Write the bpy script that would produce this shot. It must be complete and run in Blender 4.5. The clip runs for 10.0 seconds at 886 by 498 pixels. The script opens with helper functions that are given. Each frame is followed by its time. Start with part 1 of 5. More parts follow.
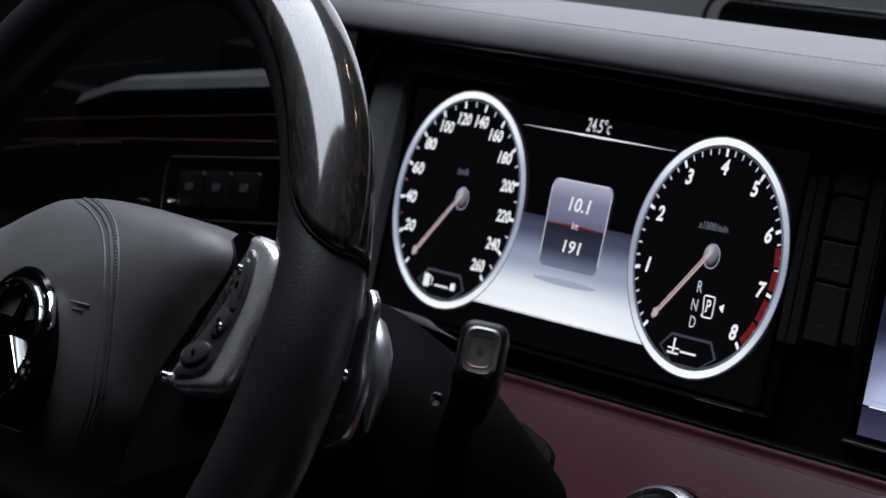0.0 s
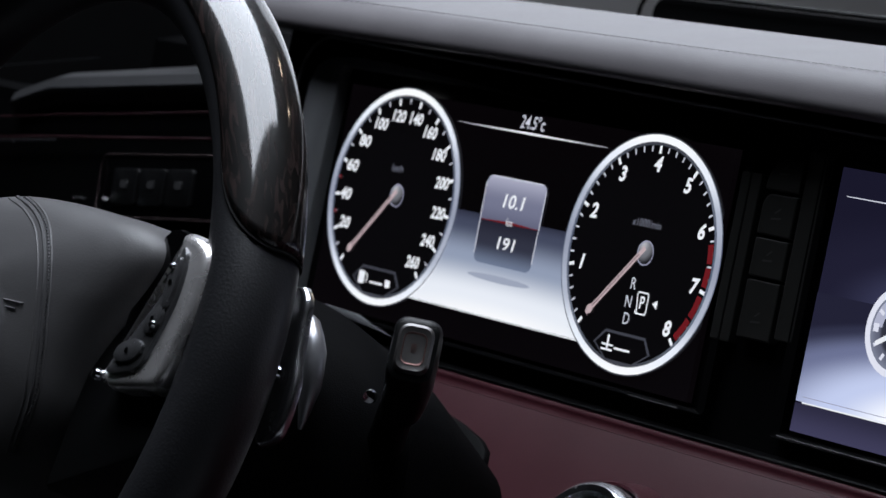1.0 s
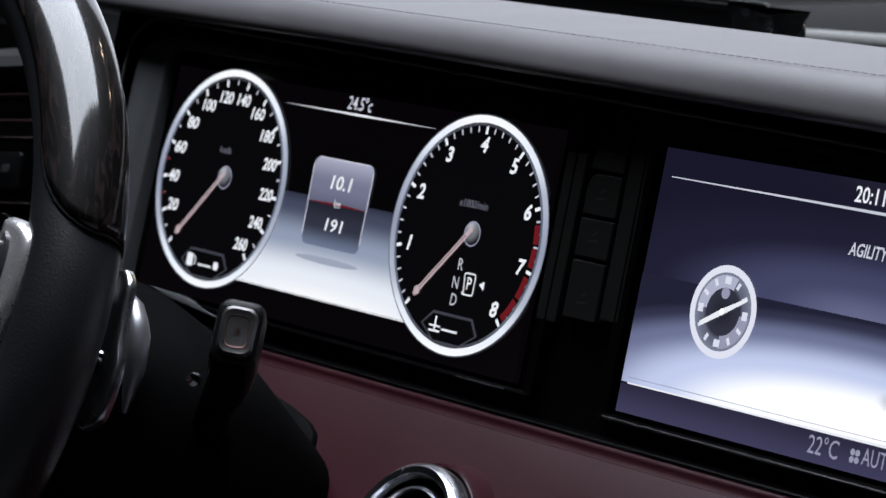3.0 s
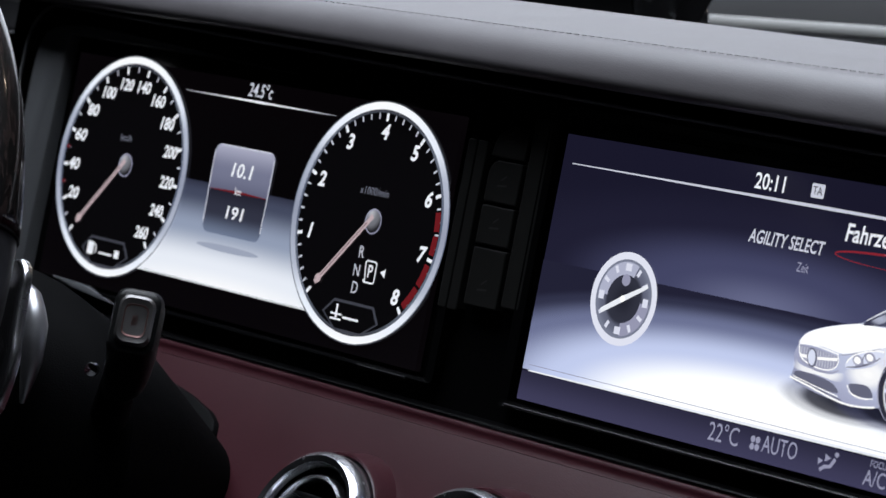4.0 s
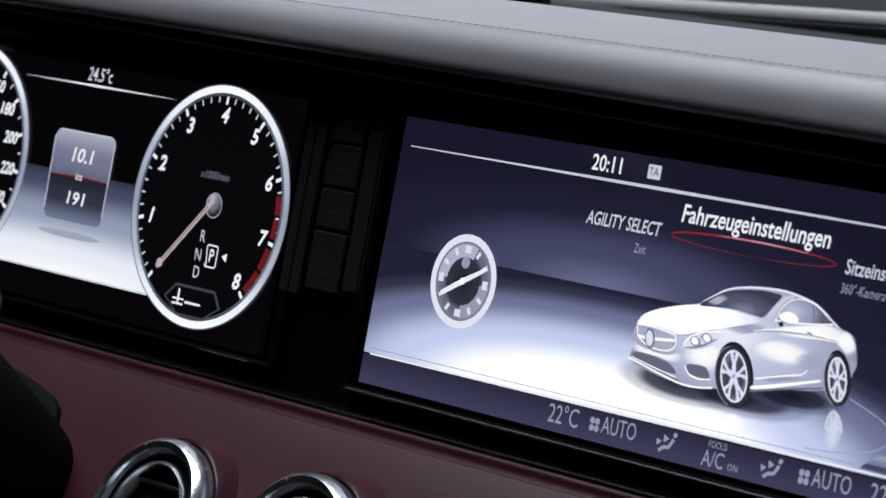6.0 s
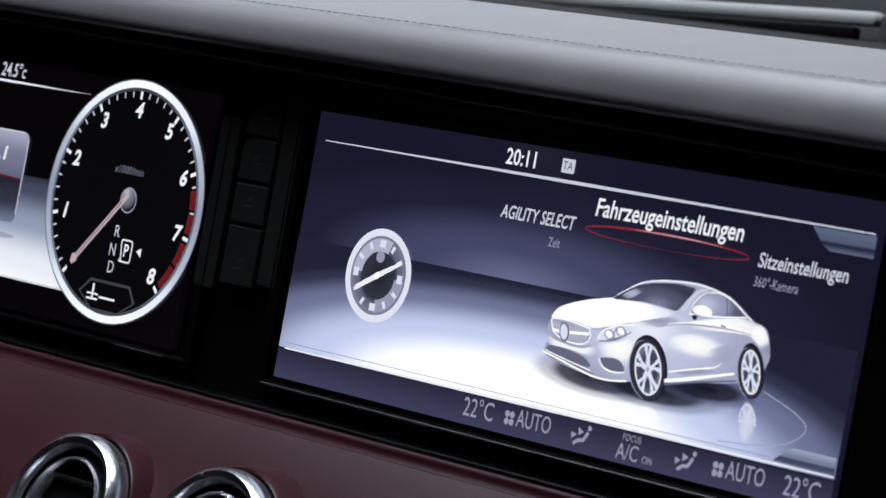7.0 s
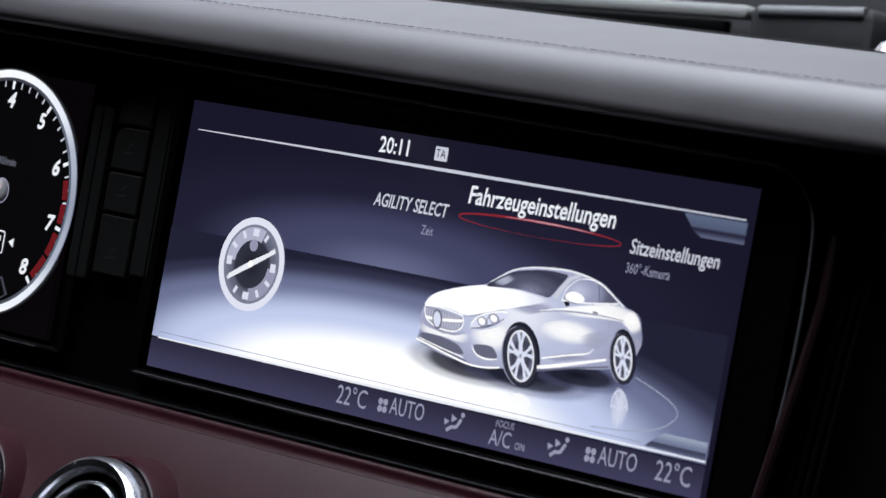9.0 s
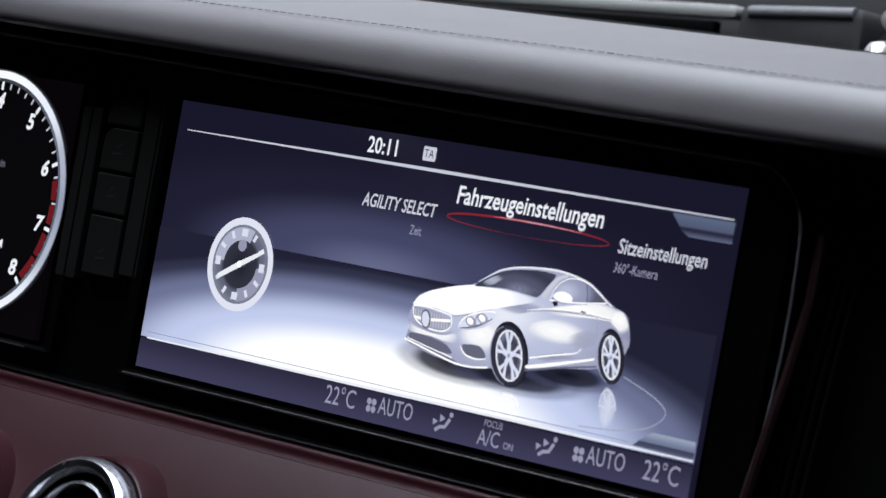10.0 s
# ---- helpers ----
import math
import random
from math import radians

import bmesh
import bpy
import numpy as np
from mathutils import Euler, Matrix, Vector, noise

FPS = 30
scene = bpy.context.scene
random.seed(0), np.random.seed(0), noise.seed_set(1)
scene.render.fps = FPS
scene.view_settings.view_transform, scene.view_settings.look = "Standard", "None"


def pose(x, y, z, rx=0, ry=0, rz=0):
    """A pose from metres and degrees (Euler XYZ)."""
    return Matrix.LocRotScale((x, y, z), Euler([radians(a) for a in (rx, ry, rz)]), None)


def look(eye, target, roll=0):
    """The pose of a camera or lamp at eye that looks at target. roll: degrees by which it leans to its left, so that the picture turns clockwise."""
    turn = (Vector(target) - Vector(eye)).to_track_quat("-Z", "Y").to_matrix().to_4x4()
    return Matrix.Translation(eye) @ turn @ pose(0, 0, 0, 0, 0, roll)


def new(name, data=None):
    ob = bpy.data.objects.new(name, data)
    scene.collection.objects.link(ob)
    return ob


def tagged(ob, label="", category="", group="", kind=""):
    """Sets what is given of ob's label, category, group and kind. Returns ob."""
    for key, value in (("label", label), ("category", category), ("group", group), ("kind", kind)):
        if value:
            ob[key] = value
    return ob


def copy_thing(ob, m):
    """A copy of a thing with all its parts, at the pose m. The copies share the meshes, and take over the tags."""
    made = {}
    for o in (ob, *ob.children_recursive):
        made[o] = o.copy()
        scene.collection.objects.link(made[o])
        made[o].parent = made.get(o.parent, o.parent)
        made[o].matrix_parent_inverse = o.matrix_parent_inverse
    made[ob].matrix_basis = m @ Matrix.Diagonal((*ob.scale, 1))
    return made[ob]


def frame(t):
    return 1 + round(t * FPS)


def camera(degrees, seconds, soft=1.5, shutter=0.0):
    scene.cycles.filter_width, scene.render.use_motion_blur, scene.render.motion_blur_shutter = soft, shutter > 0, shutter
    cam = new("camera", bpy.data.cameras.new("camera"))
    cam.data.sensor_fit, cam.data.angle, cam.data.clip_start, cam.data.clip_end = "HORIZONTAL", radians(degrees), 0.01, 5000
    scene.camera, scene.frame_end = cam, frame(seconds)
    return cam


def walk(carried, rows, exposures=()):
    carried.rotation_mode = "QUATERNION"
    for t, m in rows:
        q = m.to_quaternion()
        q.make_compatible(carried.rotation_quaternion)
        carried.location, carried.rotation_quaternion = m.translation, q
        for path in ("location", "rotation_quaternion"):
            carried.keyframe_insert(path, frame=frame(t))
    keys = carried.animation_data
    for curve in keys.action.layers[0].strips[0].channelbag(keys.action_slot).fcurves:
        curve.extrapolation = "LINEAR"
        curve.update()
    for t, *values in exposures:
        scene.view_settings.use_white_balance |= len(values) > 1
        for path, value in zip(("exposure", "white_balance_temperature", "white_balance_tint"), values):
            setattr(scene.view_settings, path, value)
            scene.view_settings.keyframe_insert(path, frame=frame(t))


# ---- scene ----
cam = camera(15.43, 10.0)
cam.data.dof.use_dof = True
cam.data.dof.focus_distance, cam.data.dof.aperture_fstop = 1.31, 23
ROWS = [
    (0.0, 0.9783, -0.8696, 1.2009, 80.253, 0.461, 55.655),
    (0.5, 0.9797, -0.8689, 1.2015, 80.213, 0.457, 55.202),
    (1.0, 0.9808, -0.8682, 1.2018, 80.167, 0.395, 54.600),
    (1.5, 0.9817, -0.8666, 1.2017, 80.121, 0.344, 54.003),
    (2.0, 0.9827, -0.8643, 1.2017, 80.055, 0.272, 53.340),
    (2.5, 0.9835, -0.8614, 1.2015, 79.946, 0.251, 52.690),
    (4.0, 0.9822, -0.8488, 1.2009, 79.561, 0.153, 50.463),
    (4.5, 0.9840, -0.8446, 1.2018, 79.440, 0.192, 49.852),
    (5.0, 0.9855, -0.8407, 1.2031, 79.303, 0.234, 49.247),
    (5.5, 0.9865, -0.8382, 1.2047, 79.152, 0.327, 48.704),
    (7.0, 0.9889, -0.8399, 1.2059, 78.927, 0.223, 46.567),
    (7.5, 0.9891, -0.8415, 1.2044, 78.931, 0.064, 45.807),
    (8.0, 0.9894, -0.8426, 1.2028, 78.944, -0.054, 45.133),
    (8.5, 0.9905, -0.8427, 1.2017, 78.959, -0.104, 44.650),
    (9.0, 0.9917, -0.8423, 1.2010, 78.967, -0.130, 44.384),
    (9.5, 0.9926, -0.8421, 1.2008, 78.977, -0.143, 44.250),
    (10.0, 0.9935, -0.8415, 1.2005, 78.995, -0.107, 44.260),
]
walk(cam, [(t, pose(*p)) for t, *p in ROWS])

# the dashboard's own axes: x along the dash, y into it, z up the face of the screens, which lean back
TILT_BACK = 14.5
D = pose(0, 0, 0.9) @ pose(0, 0, 0, -TILT_BACK)

# ---- light ----
world = bpy.data.worlds.new("studio_world")
scene.world = world
world.use_nodes = True
world.node_tree.nodes["Background"].inputs[0].default_value = (0.5, 0.55, 0.62, 1)
world.node_tree.nodes["Background"].inputs[1].default_value = 0.01


def area(name, eye, target, w, h, watts, col):
    l = bpy.data.lights.new(name, "AREA")
    l.shape, l.size, l.size_y, l.energy, l.color = "RECTANGLE", w, h, watts, col
    o = new(name, l)
    o.matrix_world = look(eye, target)
    return o


# the studio's softboxes: a large one overhead, one off the driver's side,
# which is added tall to glow in place of the pale background
area("studio_softbox", (-0.55, 0.28, 3.0), (-0.55, 0.23, 1.0), 2.3, 2.1, 165, (0.885, 0.955, 1.07))
area("studio_softbox", (-4.4, 3.4, 2.1), (0.0, 0.0, 1.25), 4.4, 3.8, 75, (0.885, 0.95, 1.07))
# three small warm lamps under the studio's ceiling
for at in ((-1.05, 3.9, 3.5), (-0.80, 3.95, 3.6), (-0.05, 4.1, 3.35)):
    bulb = bpy.data.lights.new("studio_lamp", "POINT")
    bulb.energy, bulb.shadow_soft_size, bulb.color = 5, 0.05, (1.0, 0.78, 0.6)
    new("studio_lamp", bulb).location = at

# ---- materials ----
def mat(name, col, rough=0.5, metal=0.0, bump=0.0, scale=900.0, vary=0.0, coat=0.0, emit=None, power=0.0, vscale=25.0, detail=6.0, spec=0.5):
    m = bpy.data.materials.new(name)
    m.use_nodes = True
    nt = m.node_tree
    b = nt.nodes["Principled BSDF"]
    b.inputs["Base Color"].default_value = (*col, 1)
    b.inputs["Roughness"].default_value = rough
    b.inputs["Metallic"].default_value = metal
    b.inputs["Coat Weight"].default_value = coat
    b.inputs["Specular IOR Level"].default_value = spec
    b.inputs["Coat Roughness"].default_value = 0.06
    if emit:
        b.inputs["Emission Color"].default_value = (*emit, 1)
        b.inputs["Emission Strength"].default_value = power
    if bump or vary:
        tc = nt.nodes.new("ShaderNodeTexCoord")
    if vary:
        n = nt.nodes.new("ShaderNodeTexNoise")
        n.inputs["Scale"].default_value, n.inputs["Detail"].default_value = vscale, detail
        nt.links.new(tc.outputs["Object"], n.inputs["Vector"])
        r = nt.nodes.new("ShaderNodeMapRange")
        r.inputs[1].default_value, r.inputs[2].default_value = 0.25, 0.75
        r.inputs[3].default_value, r.inputs[4].default_value = 1 - vary, 1 + vary
        nt.links.new(n.outputs["Fac"], r.inputs[0])
        x = nt.nodes.new("ShaderNodeVectorMath")
        x.operation = "SCALE"
        x.inputs[0].default_value = col
        nt.links.new(r.outputs[0], x.inputs["Scale"])
        nt.links.new(x.outputs[0], b.inputs["Base Color"])
        q = nt.nodes.new("ShaderNodeMapRange")
        q.inputs[3].default_value, q.inputs[4].default_value = max(rough - 0.06, 0.02), min(rough + 0.08, 1)
        nt.links.new(n.outputs["Fac"], q.inputs[0])
        nt.links.new(q.outputs[0], b.inputs["Roughness"])
    if bump:
        v = nt.nodes.new("ShaderNodeTexVoronoi")
        v.inputs["Scale"].default_value = scale
        nt.links.new(tc.outputs["Object"], v.inputs["Vector"])
        n2 = nt.nodes.new("ShaderNodeTexNoise")
        n2.inputs["Scale"].default_value = scale * 0.12
        nt.links.new(tc.outputs["Object"], n2.inputs["Vector"])
        a = nt.nodes.new("ShaderNodeMath")
        a.operation = "ADD"
        nt.links.new(v.outputs["Distance"], a.inputs[0])
        nt.links.new(n2.outputs["Fac"], a.inputs[1])
        u = nt.nodes.new("ShaderNodeBump")
        u.inputs["Strength"].default_value, u.inputs["Distance"].default_value = bump, 0.0006
        nt.links.new(a.outputs[0], u.inputs["Height"])
        nt.links.new(u.outputs[0], b.inputs["Normal"])
    return m


def wood_mat():
    m = mat("walnut_lacquer", (0.03, 0.017, 0.013), 0.5, 0, coat=1.0)
    nt = m.node_tree
    b = nt.nodes["Principled BSDF"]
    b.inputs["Specular IOR Level"].default_value = 0.1
    b.inputs["Coat Roughness"].default_value = 0.10
    b.inputs["Coat IOR"].default_value = 1.5
    tc = nt.nodes.new("ShaderNodeTexCoord")
    mp = nt.nodes.new("ShaderNodeMapping")
    mp.inputs["Scale"].default_value = (9, 70, 70)
    turn = nt.nodes.new("ShaderNodeMapping")
    turn.inputs["Rotation"].default_value = (0, radians(130), 0)
    nt.links.new(tc.outputs["Object"], turn.inputs["Vector"])
    n = nt.nodes.new("ShaderNodeTexNoise")
    n.inputs["Scale"].default_value, n.inputs["Detail"].default_value, n.inputs["Distortion"].default_value = 5, 8, 1.2
    cr = nt.nodes.new("ShaderNodeValToRGB")
    cr.color_ramp.elements[0].position, cr.color_ramp.elements[1].position = 0.47, 0.72
    cr.color_ramp.elements[0].color, cr.color_ramp.elements[1].color = (0.0006, 0.0004, 0.0004, 1), (0.022, 0.013, 0.012, 1)
    nt.links.new(turn.outputs[0], mp.inputs["Vector"])
    nt.links.new(mp.outputs[0], n.inputs["Vector"])
    nt.links.new(n.outputs["Fac"], cr.inputs[0])
    nt.links.new(cr.outputs[0], b.inputs["Base Color"])
    return m


def glow(name, col, power=1.0):
    m = mat(name, (0.001, 0.001, 0.0012), 0.12, emit=col, power=power, spec=0.15)
    return m


LEATHER = mat("grey_black_leather", (0.076, 0.070, 0.074), 0.43, bump=0.08, scale=1500, vary=0.12)
LEATHER_HUB = mat("hub_leather", (0.074, 0.072, 0.074), 0.48, spec=0.3, bump=0.08, scale=1300, vary=0.08)
LEATHER_RIM = mat("rim_leather", (0.0110, 0.0112, 0.0128), 0.37, spec=0.5, bump=0.15, scale=1100, vary=0.15)
BURGUNDY = mat("burgundy_leather", (0.029, 0.0066, 0.0098), 0.38, spec=0.16, bump=0.07, scale=1600, vary=0.15)
BURGUNDY_DARK = mat("burgundy_trim", (0.014, 0.0035, 0.005), 0.35, bump=0.2, scale=1200, vary=0.1)
THREAD = mat("dark_thread", (0.040, 0.039, 0.042), 0.8)
FRAME_BLACK = mat("frame_black", (0.0016, 0.0016, 0.0018), 0.30, spec=0.06, vary=0.1)
KEY_GLOSS = mat("key_gloss", (0.11, 0.11, 0.115), 0.24, 0.7, vary=0.1, vscale=140)
SILVER = mat("silver_trim", (0.72, 0.70, 0.70), 0.27, 0.78, vary=0.05, vscale=90)
FRAME_GREY = mat("frame_grey", (0.11, 0.113, 0.118), 0.40, spec=0.35, vary=0.1)
PIANO = mat("piano_black", (0.0012, 0.0012, 0.0014), 0.10, spec=0.3, vary=0.1, vscale=8)
SATIN = mat("satin_black_plastic", (0.004, 0.0041, 0.0044), 0.34, spec=0.2, bump=0.1, scale=2500, vary=0.1)
SOFT = mat("soft_black_plastic", (0.0013, 0.0013, 0.0015), 0.6, spec=0.04, bump=0.2, scale=1600, vary=0.15)
CHROME = mat("chrome", (0.80, 0.80, 0.82), 0.09, 1.0, vary=0.03, vscale=60)
SATIN_METAL = mat("satin_metal", (0.62, 0.62, 0.65), 0.24, 1.0, vary=0.06, vscale=120)
BRUSHED = mat("brushed_plate", (0.26, 0.26, 0.275), 0.30, 0.7, vary=0.15, vscale=140)
SHROUD = mat("shroud_grain", (0.0014, 0.0014, 0.0016), 0.7, spec=0.015, bump=0.25, scale=1500, vary=0.15)
WOOD = wood_mat()


# ---- mesh helpers ----
def thing(name, at=(0, 0, 0), rot=(0, 0, 0), label="", category="", kind="", group="", base=None):
    e = new(name)
    e.empty_display_size = 0.02
    e.matrix_world = (D if base is None else base) @ pose(*at, *rot)
    return tagged(e, label, category, group, kind)


def mesh_of(bm, material, smooth=True):
    bmesh.ops.recalc_face_normals(bm, faces=bm.faces)
    me = bpy.data.meshes.new("mesh")
    bm.to_mesh(me)
    bm.free()
    for p in me.polygons:
        p.use_smooth = smooth
    if material:
        me.materials.append(material)
    if smooth and len(me.polygons):
        me.set_sharp_from_angle(angle=radians(38))
    return me


def part(name, bm, material, parent=None, label="", smooth=True, at=None):
    o = new(name, mesh_of(bm, material, smooth))
    if parent is not None:
        o.parent = parent
    if at is not None:
        o.matrix_local = at
    if label:
        o["label"] = label
    return o


def solid(name, bm, material, label, category, kind="", smooth=True, m=None):
    o = new(name, mesh_of(bm, material, smooth))
    o.matrix_world = D if m is None else m
    return tagged(o, label, category, "", kind)


def rrect(x0, z0, x1, z1, r, n=6):
    """Outline of a rounded rectangle in x and z; r: one radius or four (bottom left, bottom right, top right, top left)."""
    rs = r if isinstance(r, (tuple, list)) else (r, r, r, r)
    out = []
    for (cx, cz, a0), q in zip(((x0, z0, 180), (x1, z0, 270), (x1, z1, 0), (x0, z1, 90)), rs):
        sx = 1 if cx == x0 else -1
        sz = 1 if cz == z0 else -1
        if q <= 0:
            out.append((cx, cz))
            continue
        for k in range(n + 1):
            a = radians(a0 + 90 * k / n)
            out.append((cx + sx * q + q * math.cos(a), cz + sz * q + q * math.sin(a)))
    return out


def slab(outline, y0, y1, bevel=0.0, seg=2):
    """A plate: the outline in x and z, from y0 (front) to y1 (back), its front edge rounded by bevel."""
    bm = bmesh.new()
    n = len(outline)
    back = [bm.verts.new((x, y1, z)) for x, z in outline]
    front = [bm.verts.new((x, y0, z)) for x, z in outline]
    bm.faces.new(front)
    bm.faces.new(back[::-1])
    for i in range(n):
        bm.faces.new((front[i], back[i], back[(i + 1) % n], front[(i + 1) % n]))
    bmesh.ops.recalc_face_normals(bm, faces=bm.faces)
    if bevel:
        es = [e for e in bm.edges if all(abs(v.co.y - y0) < 1e-7 for v in e.verts)]
        bmesh.ops.bevel(bm, geom=es, offset=bevel, segments=seg, profile=0.5, affect="EDGES")
    return bm


def flat(outline, y=0.0):
    bm = bmesh.new()
    bm.faces.new([bm.verts.new((x, y, z)) for x, z in outline])
    return bm


def loft(rings, close_ring=True, caps=True, close_path=False):
    """A skin over rings of points, all of one length."""
    bm = bmesh.new()
    vs = [[bm.verts.new(p) for p in ring] for ring in rings]
    m = len(vs[0])
    pairs = list(zip(vs, vs[1:])) + ([(vs[-1], vs[0])] if close_path else [])
    for a, b in pairs:
        for i in range(m if close_ring else m - 1):
            j = (i + 1) % m
            bm.faces.new((a[i], a[j], b[j], b[i]))
    if caps and close_ring and not close_path:
        bm.faces.new(vs[0][::-1])
        bm.faces.new(vs[-1])
    return bm


def tube(path, radius, n=8, caps=True, close_path=False):
    """A round rod along points; radius: a number or one for each point."""
    rings = []
    k = len(path)
    for i, p in enumerate(path):
        p = Vector(p)
        a = Vector(path[(i - 1) % k] if close_path or i else p)
        b = Vector(path[(i + 1) % k] if close_path or i < k - 1 else p)
        t = (b - a).normalized()
        u = t.cross(Vector((0.31, 0.17, 0.93))).normalized()
        w = t.cross(u)
        r = radius[i] if isinstance(radius, (list, tuple)) else radius
        rings.append([p + r * (math.cos(2 * math.pi * j / n) * u + math.sin(2 * math.pi * j / n) * w) for j in range(n)])
    return loft(rings, True, caps, close_path)


def frame_ring(out, inn, y0, y1, y2):
    """A frame between two outlines of one length: outer edge at y1 back to y2, inner edge at y0."""
    return loft([[(x, y2, z) for x, z in out], [(x, y1, z) for x, z in out], [(x, y0, z) for x, z in inn], [(x, y2, z) for x, z in inn]], True, False, True)


def annulus(cx, cz, r0, r1, y, a0=0.0, a1=360.0, n=96):
    """A flat ring, or a stretch of it from a0 to a1 (degrees clockwise from the top)."""
    bm = bmesh.new()
    full = abs(a1 - a0) >= 360
    k = n if full else n + 1
    pts = []
    for i in range(k):
        a = radians(a0 + (a1 - a0) * i / n)
        s, c = math.sin(a), math.cos(a)
        pts.append((bm.verts.new((cx + r0 * s, y, cz + r0 * c)), bm.verts.new((cx + r1 * s, y, cz + r1 * c))))
    for i in range(n):
        p, q = pts[i], pts[(i + 1) % k]
        bm.faces.new((p[0], p[1], q[1], q[0]))
    return bm


def lathe(profile, n=48):
    """Turns (radius, y) points about the y axis."""
    return loft([[(r * math.cos(2 * math.pi * j / n), y, r * math.sin(2 * math.pi * j / n)) for j in range(n)] for r, y in profile], True, False)


def joined(bms):
    bm = bmesh.new()
    for b in bms:
        me = bpy.data.meshes.new("tmp")
        b.to_mesh(me)
        b.free()
        bm.from_mesh(me)
        bpy.data.meshes.remove(me)
    return bm


def words(name, text, x, z, size, material, parent, y=-0.0008, wide=0.8, shear=0.0, align="CENTER", turn=0.0, bold=0.0, width=0.0):
    """Flat lettering on a screen, in the built-in font; size: the height of a capital."""
    c = bpy.data.curves.new("lettering", "FONT")
    c.body, c.align_x, c.align_y, c.size, c.shear, c.offset = text, align, "CENTER", size / 0.69, shear, bold
    c.resolution_u = 3
    o = bpy.data.objects.new("tmp", c)
    me = bpy.data.meshes.new_from_object(o)
    bpy.data.objects.remove(o)
    me.name = "lettering"
    if width:
        xs = [v.co.x for v in me.vertices]
        wide = width / (max(xs) - min(xs))
        mid = (max(xs) + min(xs)) / 2
        for v in me.vertices:
            v.co.x -= mid
    ct, st = math.cos(radians(turn)), math.sin(radians(turn))
    for v in me.vertices:
        px, pz = v.co.x * wide, v.co.y
        v.co = (x + px * ct - pz * st, y, z + px * st + pz * ct)
    me.materials.clear()
    me.materials.append(material)
    ob = new(name, me)
    ob.parent = parent
    return ob

# ---- the studio and the cabin that close the place ----
WALL = mat("studio_wall", (0.66, 0.66, 0.67), 0.8, vary=0.06, vscale=1.5)
FLOORM = mat("studio_floor", (0.30, 0.30, 0.31), 0.5, vary=0.08, vscale=2)
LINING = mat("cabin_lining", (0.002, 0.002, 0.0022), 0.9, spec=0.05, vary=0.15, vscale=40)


def box(x0, y0, z0, x1, y1, z1):
    bm = bmesh.new()
    bmesh.ops.create_cube(bm, size=1)
    for v in bm.verts:
        v.co = (x0 if v.co.x < 0 else x1, y0 if v.co.y < 0 else y1, z0 if v.co.z < 0 else z1)
    return bm


I4 = Matrix.Identity(4)
solid("floor", box(-6, -6, -0.1, 6, 7, 0), FLOORM, "pale grey studio floor round the car", "floor", "structure", False, I4)
solid("ceiling", box(-6, -6, 4.2, 6, 7, 4.3), LINING, "dark studio ceiling above the car", "ceiling", "structure", False, I4)
# only wall_west is pale; the unseen walls are near-black to cut reflections in the wood
for nm, b in (("wall_north", (-6, 7, 0, 6, 7.1, 4.2)), ("wall_south", (-6, -6.1, 0, 6, -6, 4.2)), ("wall_west", (-6.1, 0.6, 0, -6, 7, 4.2)), ("wall_west_rear", (-6.1, -6, 0, -6, 0.6, 4.2)), ("wall_east", (6, -6, 0, 6.1, 7, 4.2))):
    solid(nm, box(*b), WALL if nm == "wall_west" else LINING, "plain painted studio wall", "wall", "structure", False, I4)
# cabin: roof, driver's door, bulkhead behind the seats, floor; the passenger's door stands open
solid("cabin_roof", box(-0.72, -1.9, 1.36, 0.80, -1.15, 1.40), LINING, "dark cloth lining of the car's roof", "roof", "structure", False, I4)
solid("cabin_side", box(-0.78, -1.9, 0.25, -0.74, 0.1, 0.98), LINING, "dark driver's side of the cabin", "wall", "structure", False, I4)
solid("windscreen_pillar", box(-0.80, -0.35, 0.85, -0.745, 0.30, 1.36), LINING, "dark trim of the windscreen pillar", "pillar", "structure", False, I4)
solid("cabin_rear", box(-0.72, -1.94, 0.25, 0.80, -1.9, 1.38), LINING, "dark rear of the cabin", "wall", "structure", False, I4)
solid("cabin_floor", box(-0.72, -1.9, 0.20, 0.80, 0.6, 0.25), LINING, "dark carpet on the cabin floor", "floor", "structure", False, I4)


# ---- dashboard structure ----
def extrude_profile(prof, x0, x1, n=24):
    xs = [x0 + (x1 - x0) * i / n for i in range(n + 1)]
    return loft([[(x, y, z) for y, z in prof] for x in xs])


def arc(cy, cz, r, a0, a1, n=10):
    return [(cy + r * math.cos(radians(a0 + (a1 - a0) * i / n)), cz + r * math.sin(radians(a0 + (a1 - a0) * i / n))) for i in range(n + 1)]


def stitches(x0, x1, step, at_y, at_z, slope=0.0, r=0.0005, length=0.7):
    """A row of single stitches along x."""
    n = int((x1 - x0) / step)
    dx = (x1 - x0) / n
    return joined([tube([(x0 + dx * i, at_y, at_z), (x0 + dx * (i + length), at_y, at_z + slope)], r, 5) for i in range(n)])


